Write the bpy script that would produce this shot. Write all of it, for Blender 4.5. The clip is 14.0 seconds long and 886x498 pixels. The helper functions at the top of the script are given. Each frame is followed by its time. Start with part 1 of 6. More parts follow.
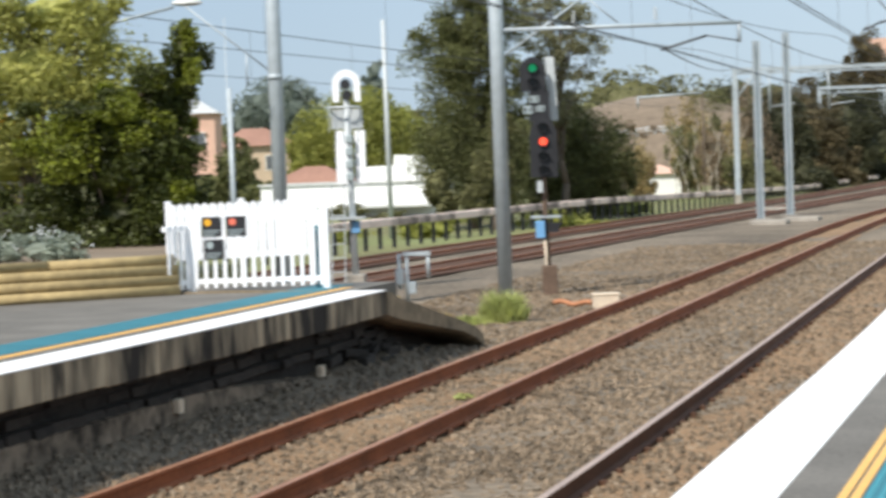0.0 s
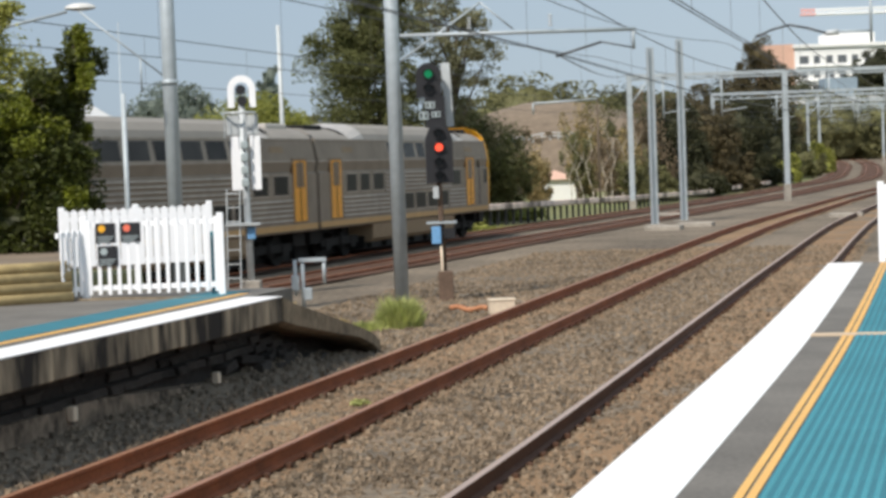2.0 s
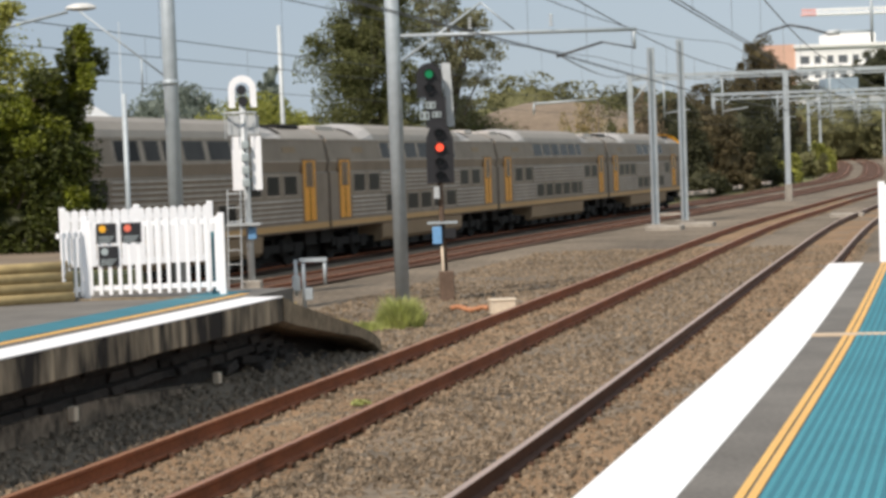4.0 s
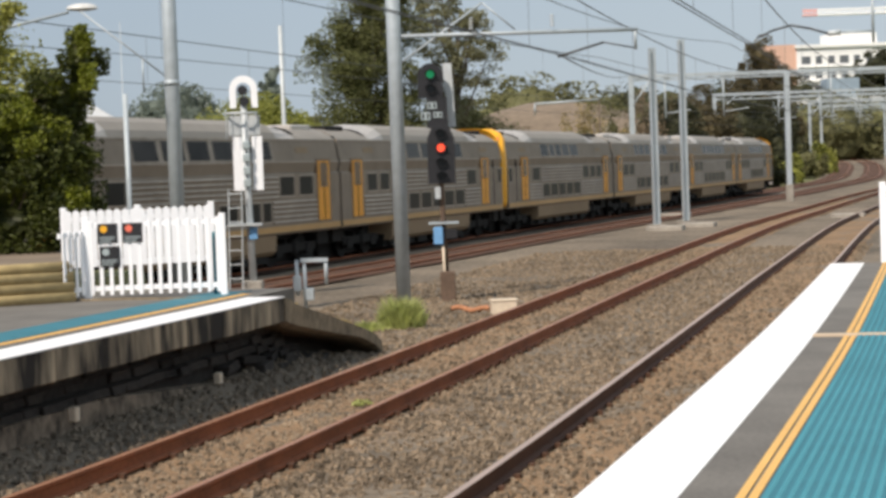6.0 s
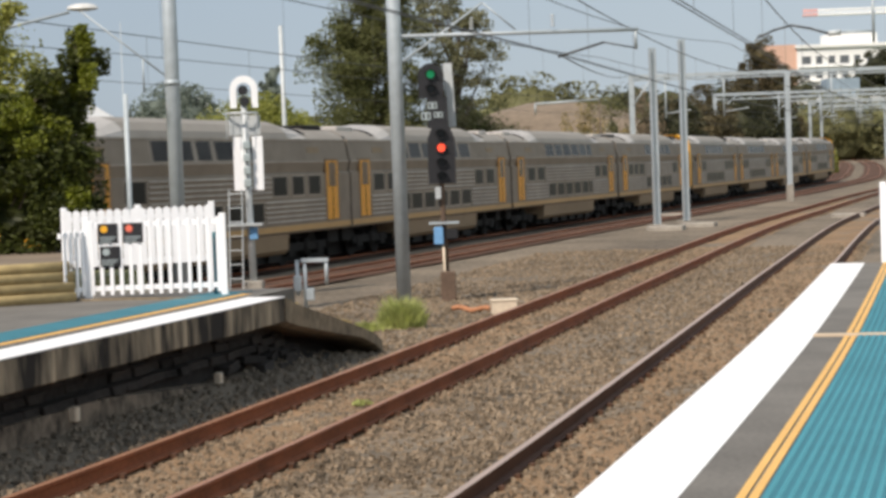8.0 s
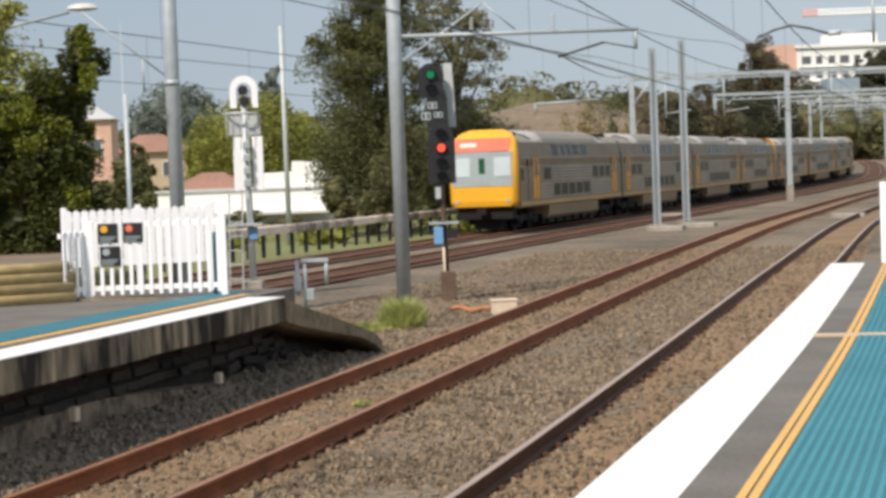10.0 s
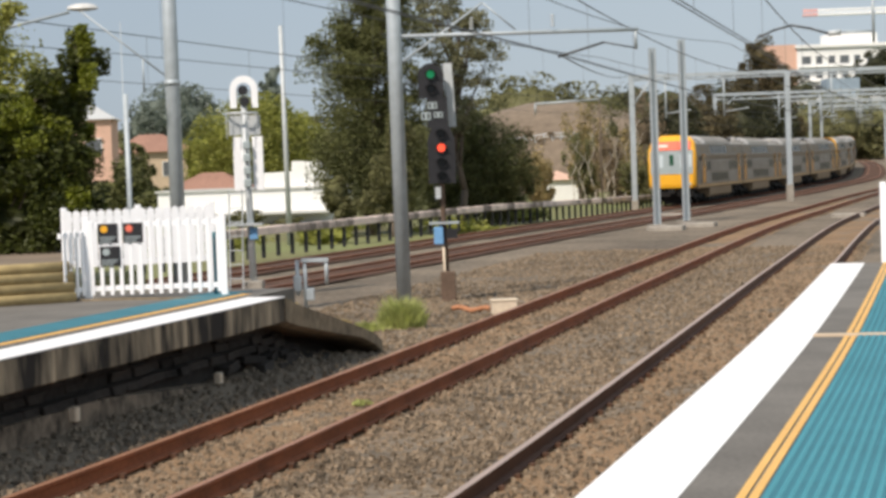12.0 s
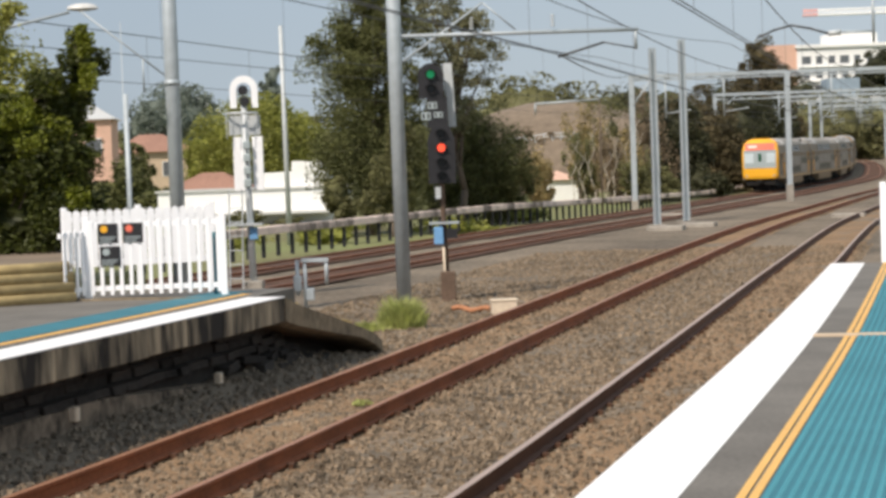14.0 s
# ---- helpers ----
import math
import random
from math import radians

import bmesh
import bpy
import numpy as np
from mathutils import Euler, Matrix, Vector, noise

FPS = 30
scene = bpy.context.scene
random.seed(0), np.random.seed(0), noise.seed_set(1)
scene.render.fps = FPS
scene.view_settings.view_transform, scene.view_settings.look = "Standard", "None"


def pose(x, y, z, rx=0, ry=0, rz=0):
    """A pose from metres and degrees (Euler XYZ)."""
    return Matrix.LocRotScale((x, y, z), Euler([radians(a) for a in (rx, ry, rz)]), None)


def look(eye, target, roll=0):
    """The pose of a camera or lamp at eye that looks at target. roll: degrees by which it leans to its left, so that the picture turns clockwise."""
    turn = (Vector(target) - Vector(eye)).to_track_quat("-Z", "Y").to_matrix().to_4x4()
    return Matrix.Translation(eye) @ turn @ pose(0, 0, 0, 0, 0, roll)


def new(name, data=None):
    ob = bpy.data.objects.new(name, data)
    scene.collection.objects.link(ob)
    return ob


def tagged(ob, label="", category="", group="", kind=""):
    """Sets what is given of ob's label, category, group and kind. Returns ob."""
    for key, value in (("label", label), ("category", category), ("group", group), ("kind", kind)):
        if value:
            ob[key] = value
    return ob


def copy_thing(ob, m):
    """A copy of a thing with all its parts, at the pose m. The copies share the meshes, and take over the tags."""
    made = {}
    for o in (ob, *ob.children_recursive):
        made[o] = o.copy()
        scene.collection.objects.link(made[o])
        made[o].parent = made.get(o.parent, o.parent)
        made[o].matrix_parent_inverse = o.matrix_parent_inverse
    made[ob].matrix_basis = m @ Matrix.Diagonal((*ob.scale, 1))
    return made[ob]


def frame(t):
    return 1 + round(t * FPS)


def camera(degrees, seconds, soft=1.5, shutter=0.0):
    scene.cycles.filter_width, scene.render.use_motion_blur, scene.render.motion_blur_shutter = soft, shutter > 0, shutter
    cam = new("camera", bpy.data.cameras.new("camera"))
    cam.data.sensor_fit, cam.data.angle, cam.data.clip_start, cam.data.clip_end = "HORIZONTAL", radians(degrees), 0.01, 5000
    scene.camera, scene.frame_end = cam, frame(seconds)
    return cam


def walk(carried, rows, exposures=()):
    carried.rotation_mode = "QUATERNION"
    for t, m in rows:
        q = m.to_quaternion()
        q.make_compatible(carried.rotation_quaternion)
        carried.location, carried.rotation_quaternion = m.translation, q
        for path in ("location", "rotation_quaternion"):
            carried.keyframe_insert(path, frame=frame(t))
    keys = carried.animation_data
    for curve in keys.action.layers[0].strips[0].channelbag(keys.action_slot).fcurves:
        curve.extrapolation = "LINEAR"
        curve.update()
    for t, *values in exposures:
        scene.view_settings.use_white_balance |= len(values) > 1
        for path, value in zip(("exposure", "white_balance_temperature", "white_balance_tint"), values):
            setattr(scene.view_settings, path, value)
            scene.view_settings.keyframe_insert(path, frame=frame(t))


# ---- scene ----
# ---- camera: stands on the platform, swings once at the start, then rests ----
EYE = Vector((0.0, 0.0, 2.58))
TILT, LEAN, FOCAL = -0.03844, -0.0355, 3619.4
# seconds, swing across and up (in units of the focal length / 3619)
SWING = [
    (0.0, 180, -11), (0.1, 132, -11), (0.2, 114, -11), (0.3, 85, -10.5), (0.4, -13, -10), (0.5, -47, -9), (0.6, -38, -6),
    (0.7, -36, -5), (0.8, -33, -2), (0.9, -27, -1), (1.0, -23, -1), (1.1, -20, -1), (1.2, -16.5, -1), (1.3, -13, -1), (1.4, -10.5, -1), (1.6, -7.5, -1),
    (2.0, -4, -0.7), (2.5, -3, -0.7), (3.0, -3, -0.7), (5.5, -1.2, 0), (7.0, 0, 0), (10.5, 0, 0), (14.0, 0, 0),
]


def camera_pose(dx, dy):
    c, s = math.cos(LEAN), math.sin(LEAN)
    du, dv = -dx / FOCAL, dy / FOCAL
    a, e = c * du - s * dv, TILT + s * du + c * dv
    return look(EYE, EYE + Vector((math.sin(a), math.cos(a), math.tan(e))), math.degrees(LEAN))


cam = camera(2 * math.degrees(math.atan(784 / FOCAL)), 14.0, soft=3.3, shutter=0.3)
walk(cam, [(t, camera_pose(dx, dy)) for t, dx, dy in SWING], exposures=[(0.0, 0.22, 6500, 10), (0.3, 0.12, 6500, 10), (0.5, -0.03, 6450, 10), (1.0, -0.05, 6600, 11), (2.6, -0.07, 6700, 11.5), (3.2, -0.07, 6950, 13.5), (14.0, -0.08, 7000, 14)])

# ---- sky and sun: a bright day with a thin veil of cloud ----
SUN_FROM = Vector((-0.52, -0.74, 1.0)).normalized()
world = bpy.data.worlds.new("sky")
scene.world = world
world.use_nodes = True
wt = world.node_tree
sky = wt.nodes.new("ShaderNodeTexSky")
sky.sky_type, sky.sun_disc = "NISHITA", False
sky.sun_elevation = math.asin(SUN_FROM.z)
sky.sun_rotation = math.atan2(SUN_FROM.x, SUN_FROM.y)
sky.air_density, sky.dust_density, sky.ozone_density = 1.0, 1.0, 1.5
background = wt.nodes["Background"]
background.inputs["Strength"].default_value = 0.075
# thin pale cloud over the blue
veil = wt.nodes.new("ShaderNodeTexNoise")
veil.inputs["Scale"].default_value, veil.inputs["Detail"].default_value = 2.2, 5
place = wt.nodes.new("ShaderNodeTexCoord")
spread = wt.nodes.new("ShaderNodeMapRange")
spread.inputs["From Min"].default_value, spread.inputs["From Max"].default_value = 0.35, 0.7
spread.inputs["To Min"].default_value, spread.inputs["To Max"].default_value = 0.72, 0.95
blend = wt.nodes.new("ShaderNodeMix")
blend.data_type = "RGBA"
# the cloud is paler away from the sun's side
paler = wt.nodes.new("ShaderNodeMix")
paler.data_type = "RGBA"
paler.inputs[6].default_value, paler.inputs[7].default_value = (3.2, 5.0, 7.6, 1), (9.6, 11.4, 12.6, 1)
axis, half = wt.nodes.new("ShaderNodeSeparateXYZ"), wt.nodes.new("ShaderNodeMapRange")
half.inputs["From Min"].default_value = -1.0
wt.links.new(place.outputs["Generated"], axis.inputs[0])
wt.links.new(axis.outputs[0], half.inputs["Value"])
wt.links.new(half.outputs[0], paler.inputs[0])
wt.links.new(paler.outputs[2], blend.inputs[7])
wt.links.new(place.outputs["Generated"], veil.inputs["Vector"])
wt.links.new(veil.outputs["Fac"], spread.inputs["Value"])
wt.links.new(spread.outputs[0], blend.inputs[0])
wt.links.new(sky.outputs[0], blend.inputs[6])
wt.links.new(blend.outputs[2], background.inputs["Color"])
sun = new("sun", bpy.data.lights.new("sun", "SUN"))
sun.data.energy, sun.data.angle, sun.data.color = 4.55, radians(4.0), (1.0, 0.95, 0.87)
sun.matrix_world = look(SUN_FROM * 50, (0, 0, 0))


# ---- materials ----
def material(name, colour, rough=0.7, metal=0.0, vary=0.25, grain=8.0, patch=0.6, bump=0.0, tint=None, island=0.0, spec=0.4, each=0.0):
    """A surface: base colour, fine grain and larger patches of wear, relief; island, each: lighter and darker pieces."""
    m = bpy.data.materials.new(name)
    m.use_nodes = True
    nt = m.node_tree
    b = nt.nodes["Principled BSDF"]
    b.inputs["Roughness"].default_value, b.inputs["Metallic"].default_value = rough, metal
    b.inputs["Specular IOR Level"].default_value = spec
    where = nt.nodes.new("ShaderNodeNewGeometry").outputs["Position"] if island < 0 else nt.nodes.new("ShaderNodeTexCoord").outputs["Object"]
    fine, broad = nt.nodes.new("ShaderNodeTexNoise"), nt.nodes.new("ShaderNodeTexNoise")
    for n, scale, detail in ((fine, grain, 6), (broad, patch, 4)):
        n.inputs["Scale"].default_value, n.inputs["Detail"].default_value = scale, detail
        nt.links.new(where, n.inputs["Vector"])
    add = nt.nodes.new("ShaderNodeMath")
    add.operation = "ADD"
    nt.links.new(fine.outputs["Fac"], add.inputs[0])
    nt.links.new(broad.outputs["Fac"], add.inputs[1])
    total = add.outputs[0]
    if island > 0 or each > 0:
        more = nt.nodes.new("ShaderNodeMath")
        more.operation = "MULTIPLY_ADD"
        source = nt.nodes.new("ShaderNodeObjectInfo") if each > 0 else nt.nodes.new("ShaderNodeNewGeometry")
        nt.links.new(source.outputs["Random" if each > 0 else "Random Per Island"], more.inputs[0])
        more.inputs[1].default_value = max(island, each)
        nt.links.new(total, more.inputs[2])
        off = nt.nodes.new("ShaderNodeMath")
        off.operation = "SUBTRACT"
        nt.links.new(more.outputs[0], off.inputs[0])
        off.inputs[1].default_value = max(island, each) / 2
        total = off.outputs[0]
    ramp = nt.nodes.new("ShaderNodeMapRange")
    ramp.inputs["From Min"].default_value, ramp.inputs["From Max"].default_value = 0.55, 1.45
    nt.links.new(total, ramp.inputs["Value"])
    mix = nt.nodes.new("ShaderNodeMix")
    mix.data_type = "RGBA"
    low = [c * (1 - vary) for c in colour] if tint is None else tint
    high = [min(1.0, c * (1 + vary)) for c in colour]
    mix.inputs[6].default_value, mix.inputs[7].default_value = (*low, 1), (*high, 1)
    nt.links.new(ramp.outputs[0], mix.inputs[0])
    nt.links.new(mix.outputs[2], b.inputs["Base Color"])
    if bump:
        bp = nt.nodes.new("ShaderNodeBump")
        bp.inputs["Strength"].default_value, bp.inputs["Distance"].default_value = 0.8, bump
        nt.links.new(fine.outputs["Fac"], bp.inputs["Height"])
        nt.links.new(bp.outputs[0], b.inputs["Normal"])
    return m


def lit(name, colour, strength):
    m = bpy.data.materials.new(name)
    m.use_nodes = True
    b = m.node_tree.nodes["Principled BSDF"]
    b.inputs["Base Color"].default_value = (*[c * 0.5 for c in colour], 1)
    b.inputs["Emission Color"].default_value, b.inputs["Emission Strength"].default_value = (*colour, 1), strength
    return m


# ---- mesh tools ----
def box(bm, x0, x1, y0, y1, z0, z1, m=None, slot=0):
    vs = [bm.verts.new((x, y, z)) for x in (x0, x1) for y in (y0, y1) for z in (z0, z1)]
    if m is not None:
        for v in vs:
            v.co = m @ v.co
    fs = [bm.faces.new([vs[i] for i in q]) for q in ((0, 1, 3, 2), (4, 6, 7, 5), (0, 4, 5, 1), (2, 3, 7, 6), (0, 2, 6, 4), (1, 5, 7, 3))]
    for f in fs:
        f.material_index = slot
    return vs


def rod(bm, a, b, r0, r1=None, n=8, slot=0, smooth=True):
    """A round or n-sided bar from a to b."""
    a, b = Vector(a), Vector(b)
    r1 = r0 if r1 is None else r1
    q = (b - a).to_track_quat("Z", "X").to_matrix()
    rings = []
    for p, r in ((a, r0), (b, r1)):
        rings.append([bm.verts.new(p + q @ Vector((r * math.cos(2 * math.pi * (i + 0.5) / n), r * math.sin(2 * math.pi * (i + 0.5) / n), 0))) for i in range(n)])
    for i in range(n):
        f = bm.faces.new((rings[0][i], rings[0][(i + 1) % n], rings[1][(i + 1) % n], rings[1][i]))
        f.smooth, f.material_index = smooth and n > 5, slot
    for ring in (rings[0][::-1], rings[1]):
        bm.faces.new(ring).material_index = slot


def prism(bm, outline, y0, y1, m=None, slot=0):
    """An outline in x, z pushed from y0 to y1."""
    rings = [[bm.verts.new((x, y, z)) for x, z in outline] for y in (y0, y1)]
    if m is not None:
        for ring in rings:
            for v in ring:
                v.co = m @ v.co
    n = len(outline)
    for i in range(n):
        bm.faces.new((rings[0][i], rings[0][(i + 1) % n], rings[1][(i + 1) % n], rings[1][i])).material_index = slot
    bm.faces.new(rings[0][::-1]).material_index = slot
    bm.faces.new(rings[1]).material_index = slot


def mesh_of(name, bm, *mats, normals=True):
    if normals:
        bmesh.ops.recalc_face_normals(bm, faces=bm.faces)
    me = bpy.data.meshes.new(name)
    bm.to_mesh(me)
    bm.free()
    for m in mats:
        me.materials.append(m)
    return me


def part(name, bm, mats, parent, label="", at=None):
    """Links a bmesh (or a finished mesh) as one part under a thing or a part."""
    mats = mats if isinstance(mats, (tuple, list)) else (mats,)
    me = bm if isinstance(bm, bpy.types.Mesh) else mesh_of(name, bm, *mats)
    ob = new(name, me)
    ob.parent = parent
    if at is not None:
        ob.matrix_basis = at
    if label:
        ob["label"] = label
    return ob


def thing(name, label, category, at=None, group="", kind="", bm=None, mats=()):
    """A top-level thing: an Empty at its base, or a mesh of its own."""
    mats = mats if isinstance(mats, (tuple, list)) else (mats,)
    ob = new(name, mesh_of(name, bm, *mats) if bm is not None else None)
    if at is not None:
        ob.matrix_basis = at
    return tagged(ob, label, category, group, kind)


def bevelled(bm, w=0.01, n=1):
    bmesh.ops.bevel(bm, geom=list(bm.edges), offset=w, segments=n, affect="EDGES", profile=0.5)
    return bm


def sweep(bm, spine, outline, slot=0, closed=True):
    """Sweeps an outline of (across, up) along a spine of (place, across vector)."""
    rings = []
    for p, side in spine:
        rings.append([bm.verts.new(p + side * a + Vector((0, 0, u))) for a, u in outline])
    n = len(outline)
    for r0, r1 in zip(rings, rings[1:]):
        for i in range(n if closed else n - 1):
            j = (i + 1) % n
            bm.faces.new((r0[i], r0[j], r1[j], r1[i])).material_index = slot
    if closed:
        bm.faces.new(rings[0][::-1]).material_index = slot
        bm.faces.new(rings[-1]).material_index = slot


# ---- the lines of the tracks ----
def rise(y):
    """The railway climbs gently beyond the station."""
    knots = ((-500, 0), (165, 0), (215, 0.35), (265, 0.9), (350, 2.0), (430, 3.2), (560, 4.6), (900, 6.0))
    for (a, za), (b, zb) in zip(knots, knots[1:]):
        if y <= b:
            return za + (zb - za) * max(0.0, (y - a) / (b - a))
    return knots[-1][1]


class Line:
    """A smooth line through plan points, by arc length; side() is its right-hand side."""

    def __init__(self, knots, level=0.0):
        pts, level = [Vector((x, y, 0)) for x, y in knots], level
        out = []
        for i in range(len(pts) - 1):
            p0, p1, p2, p3 = pts[max(i - 1, 0)], pts[i], pts[i + 1], pts[min(i + 2, len(pts) - 1)]
            k = max(2, int((p2 - p1).length / 2))
            m1 = (p2 - p0) * ((p2 - p1).length / max((p2 - p1).length + (p1 - p0).length, 1e-6))
            m2 = (p3 - p1) * ((p2 - p1).length / max((p3 - p2).length + (p2 - p1).length, 1e-6))
            for j in range(k):
                u = j / k
                out.append(p1 * (2 * u**3 - 3 * u**2 + 1) + m1 * (u**3 - 2 * u**2 + u) + p2 * (3 * u**2 - 2 * u**3) + m2 * (u**3 - u**2))
        out.append(pts[-1])
        for p in out:
            p.z = level + rise(p.y)
        self.p = out
        self.s = [0.0]
        for a, b in zip(out, out[1:]):
            self.s.append(self.s[-1] + (b - a).length)

    def at(self, s):
        i = min(max(int(np.searchsorted(self.s, s)) - 1, 0), len(self.p) - 2)
        u = (s - self.s[i]) / (self.s[i + 1] - self.s[i])
        return self.p[i].lerp(self.p[i + 1], u)

    def side(self, s):
        d = self.at(s + 1.0) - self.at(s - 1.0)
        return Vector((d.y, -d.x, 0)).normalized()

    def s_of_y(self, y):
        return float(np.interp(y, [p.y for p in self.p], self.s))

    def spine(self, y0, y1, step, off=0.0, up=0.0):
        s0, s1 = self.s_of_y(y0), self.s_of_y(y1)
        n = max(2, int((s1 - s0) / step))
        out = []
        for i in range(n + 1):
            s = s0 + (s1 - s0) * i / n
            side = self.side(s)
            out.append((self.at(s) + side * off + Vector((0, 0, up)), side))
        return out


NEAR = Line([(-38, -110), (-21.5, -50), (-10, -10), (-7.3, 0), (-4.7, 10), (-2.18, 20), (4.97, 50), (12.3, 80), (17.8, 100), (28.2, 137), (39.5, 175), (52, 220), (63.5, 265), (73.5, 305), (80.5, 350), (83.5, 400), (81.5, 460), (66, 560), (20, 700)])
FOUR = Line([(-181, -190), (-84, -60), (-39, 0), (-23.8, 20), (-17.3, 30), (-12.56, 40), (-8.9, 50), (-5.75, 60), (-2.8, 70), (0.15, 80), (3.18, 90), (6.3, 100), (9.44, 110), (12.55, 120), (15.57, 130), (21.4, 150), (27.3, 170), (40.3, 212), (51.6, 262), (60.2, 305), (67.3, 350), (71, 400), (70, 460), (54, 560), (9, 700)], -0.085)
TRACKS = [(NEAR, 0.0), (NEAR, 3.76), (FOUR, 3.89), (FOUR, 0.0)]


def leafy(name, colour, *rest, **more):
    """Leaves: part of the light passes through the blade."""
    m = material(name, colour, *rest, **more)
    nt = m.node_tree
    b = nt.nodes["Principled BSDF"]
    tr, mx = nt.nodes.new("ShaderNodeBsdfTranslucent"), nt.nodes.new("ShaderNodeMixShader")
    nt.links.new(b.inputs["Base Color"].links[0].from_socket, tr.inputs["Color"])
    mx.inputs[0].default_value = 0.3
    nt.links.new(b.outputs[0], mx.inputs[1])
    nt.links.new(tr.outputs[0], mx.inputs[2])
    nt.links.new(mx.outputs[0], nt.nodes["Material Output"].inputs["Surface"])
    return m


RUST = material("rusty_rail_steel", (0.25, 0.078, 0.030), 0.8, 0.1, 0.45, 18, 1.5, 0.002)
RAIL_TOP = material("worn_rail_head", (0.44, 0.21, 0.12), 0.45, 0.4, 0.25, 20, 1)
RAIL_BRIGHT = material("polished_rail_head", (0.46, 0.34, 0.28), 0.45, 0.25, 0.15, 20, 1)
RAIL_GRIME = material("dark_greasy_rail_web", (0.12, 0.055, 0.033), 0.8, 0.1, 0.4, 18, 1.5, 0.002)
BALLAST = material("grey_brown_ballast", (0.172, 0.136, 0.098), 0.95, 0, 0.6, 6, 0.22, 0.04)
STONE = material("ballast_stone", (0.220, 0.165, 0.112), 0.9, 0, 0.5, 6, 0.3, 0, island=0.9)
SLEEPER = material("dusty_concrete_sleeper", (0.22, 0.16, 0.11), 0.9, 0, 0.3, 9, 0.8, 0.003, each=0.4)
COPING = material("stained_concrete_coping", (0.245, 0.20, 0.14), 0.9, 0, 0.8, 8, 2.2, 0.0, tint=(0.02, 0.017, 0.014), island=-1, each=0.3)
CONCRETE = material("weathered_concrete", (0.32, 0.29, 0.25), 0.85, 0, 0.35, 9, 0.8, 0.004)
# near-black: the deep shade below the coping is put into this colour
BRICK = material("shade_dark_stone", (0.029, 0.025, 0.022), 0.9, 0, 0.6, 9, 1.2, 0.012, each=0.9)
WHITE = material("white_line_paint", (0.82, 0.81, 0.80), 0.6, 0, 0.04, 15, 1)
FENCE_WHITE = material("white_fence_paint", (0.92, 0.93, 0.95), 0.5, 0, 0.05, 12, 1)
YELLOW_LINE = material("yellow_line_paint", (0.74, 0.42, 0.12), 0.6, 0, 0.12, 20, 1)
ASPHALT = material("grey_platform_asphalt", (0.15, 0.138, 0.122), 0.9, 0, 0.45, 30, 1.3, 0.002)
TEAL = material("teal_tactile_paving", (0.032, 0.165, 0.21), 0.7, 0, 0.2, 25, 0.8, each=0.25)
TEAL_STUD = material("teal_tactile_stud", (0.045, 0.22, 0.27), 0.6, 0, 0.2, 25, 0.8)
GALV = material("galvanised_steel", (0.43, 0.48, 0.51), 0.5, 0.2, 0.18, 6, 0.7)
PALE_GALV = material("pale_weathered_steel", (0.52, 0.55, 0.56), 0.55, 0.2, 0.15, 6, 0.7)
WIRE = material("dull_copper_wire", (0.10, 0.10, 0.10), 0.6, 0.4, 0.2, 6, 0.7)
BLACK = material("black_paint", (0.022, 0.022, 0.025), 0.5, 0, 0.3, 10, 1)
# grime, taken almost to black so it also carries the under-car shade
NEAR_BLACK = material("grime_and_shade_black", (0.009, 0.008, 0.007), 0.85, 0, 0.5, 8, 1, 0.003)
GREEN_LENS = lit("green_signal_lens", (0.01, 0.6, 0.24), 0.3)
RED_LENS = lit("red_signal_lens", (1.0, 0.10, 0.05), 1.6)
DARK_LENS = material("unlit_signal_lens", (0.006, 0.006, 0.007), 0.2, 0, 0.2, 6, 0.7)
BLUE = material("faded_blue_paint", (0.16, 0.36, 0.62), 0.6, 0, 0.2, 12, 2)
BROWN = material("rust_brown_cabinet", (0.13, 0.085, 0.06), 0.8, 0, 0.35, 12, 2)
ORANGE = material("orange_plastic", (0.50, 0.22, 0.11), 0.7, 0, 0.25, 12, 2)
CREAM = material("cream_plastic", (0.72, 0.60, 0.46), 0.6, 0, 0.15, 12, 2)
TIMBER = material("treated_pine_log", (0.36, 0.27, 0.13), 0.85, 0, 0.4, 9, 1.2, 0.005, each=0.4)
BARK = material("grey_brown_bark", (0.13, 0.10, 0.075), 0.95, 0, 0.4, 8, 1.5, 0.02)
LAWN = material("dry_grass_and_earth", (0.14, 0.17, 0.06), 0.95, 0, 0.5, 3, 0.08, 0.03, tint=(0.15, 0.11, 0.06))
# one tree's sunlit and shaded leaves are painted as two colours
LEAF_SUNLIT = leafy("sunlit_camphor_leaf", (0.18, 0.205, 0.02), 0.5, 0, 0.5, 3, 0.8, island=0.8)
LEAF = leafy("shaded_glossy_leaf", (0.058, 0.070, 0.011), 0.55, 0, 0.5, 3, 0.6, island=0.9)
LEAF_YELLOW = leafy("yellow_green_leaf", (0.34, 0.34, 0.085), 0.6, 0, 0.4, 3, 0.6, island=0.8)
LEAF_LIGHT = leafy("light_green_leaf", (0.27, 0.28, 0.06), 0.6, 0, 0.4, 3, 0.3, island=0.8)
LEAF_DARK = leafy("dark_green_needles", (0.135, 0.142, 0.052), 0.7, 0, 0.5, 3, 0.4, island=0.9)
LEAF_DEEP = leafy("deep_green_gum_leaf", (0.062, 0.064, 0.030), 0.7, 0, 0.5, 2, 0.2, island=0.9)
LEAF_OLIVE = leafy("olive_gum_leaf", (0.17, 0.165, 0.07), 0.7, 0, 0.5, 2, 0.2, island=0.9)
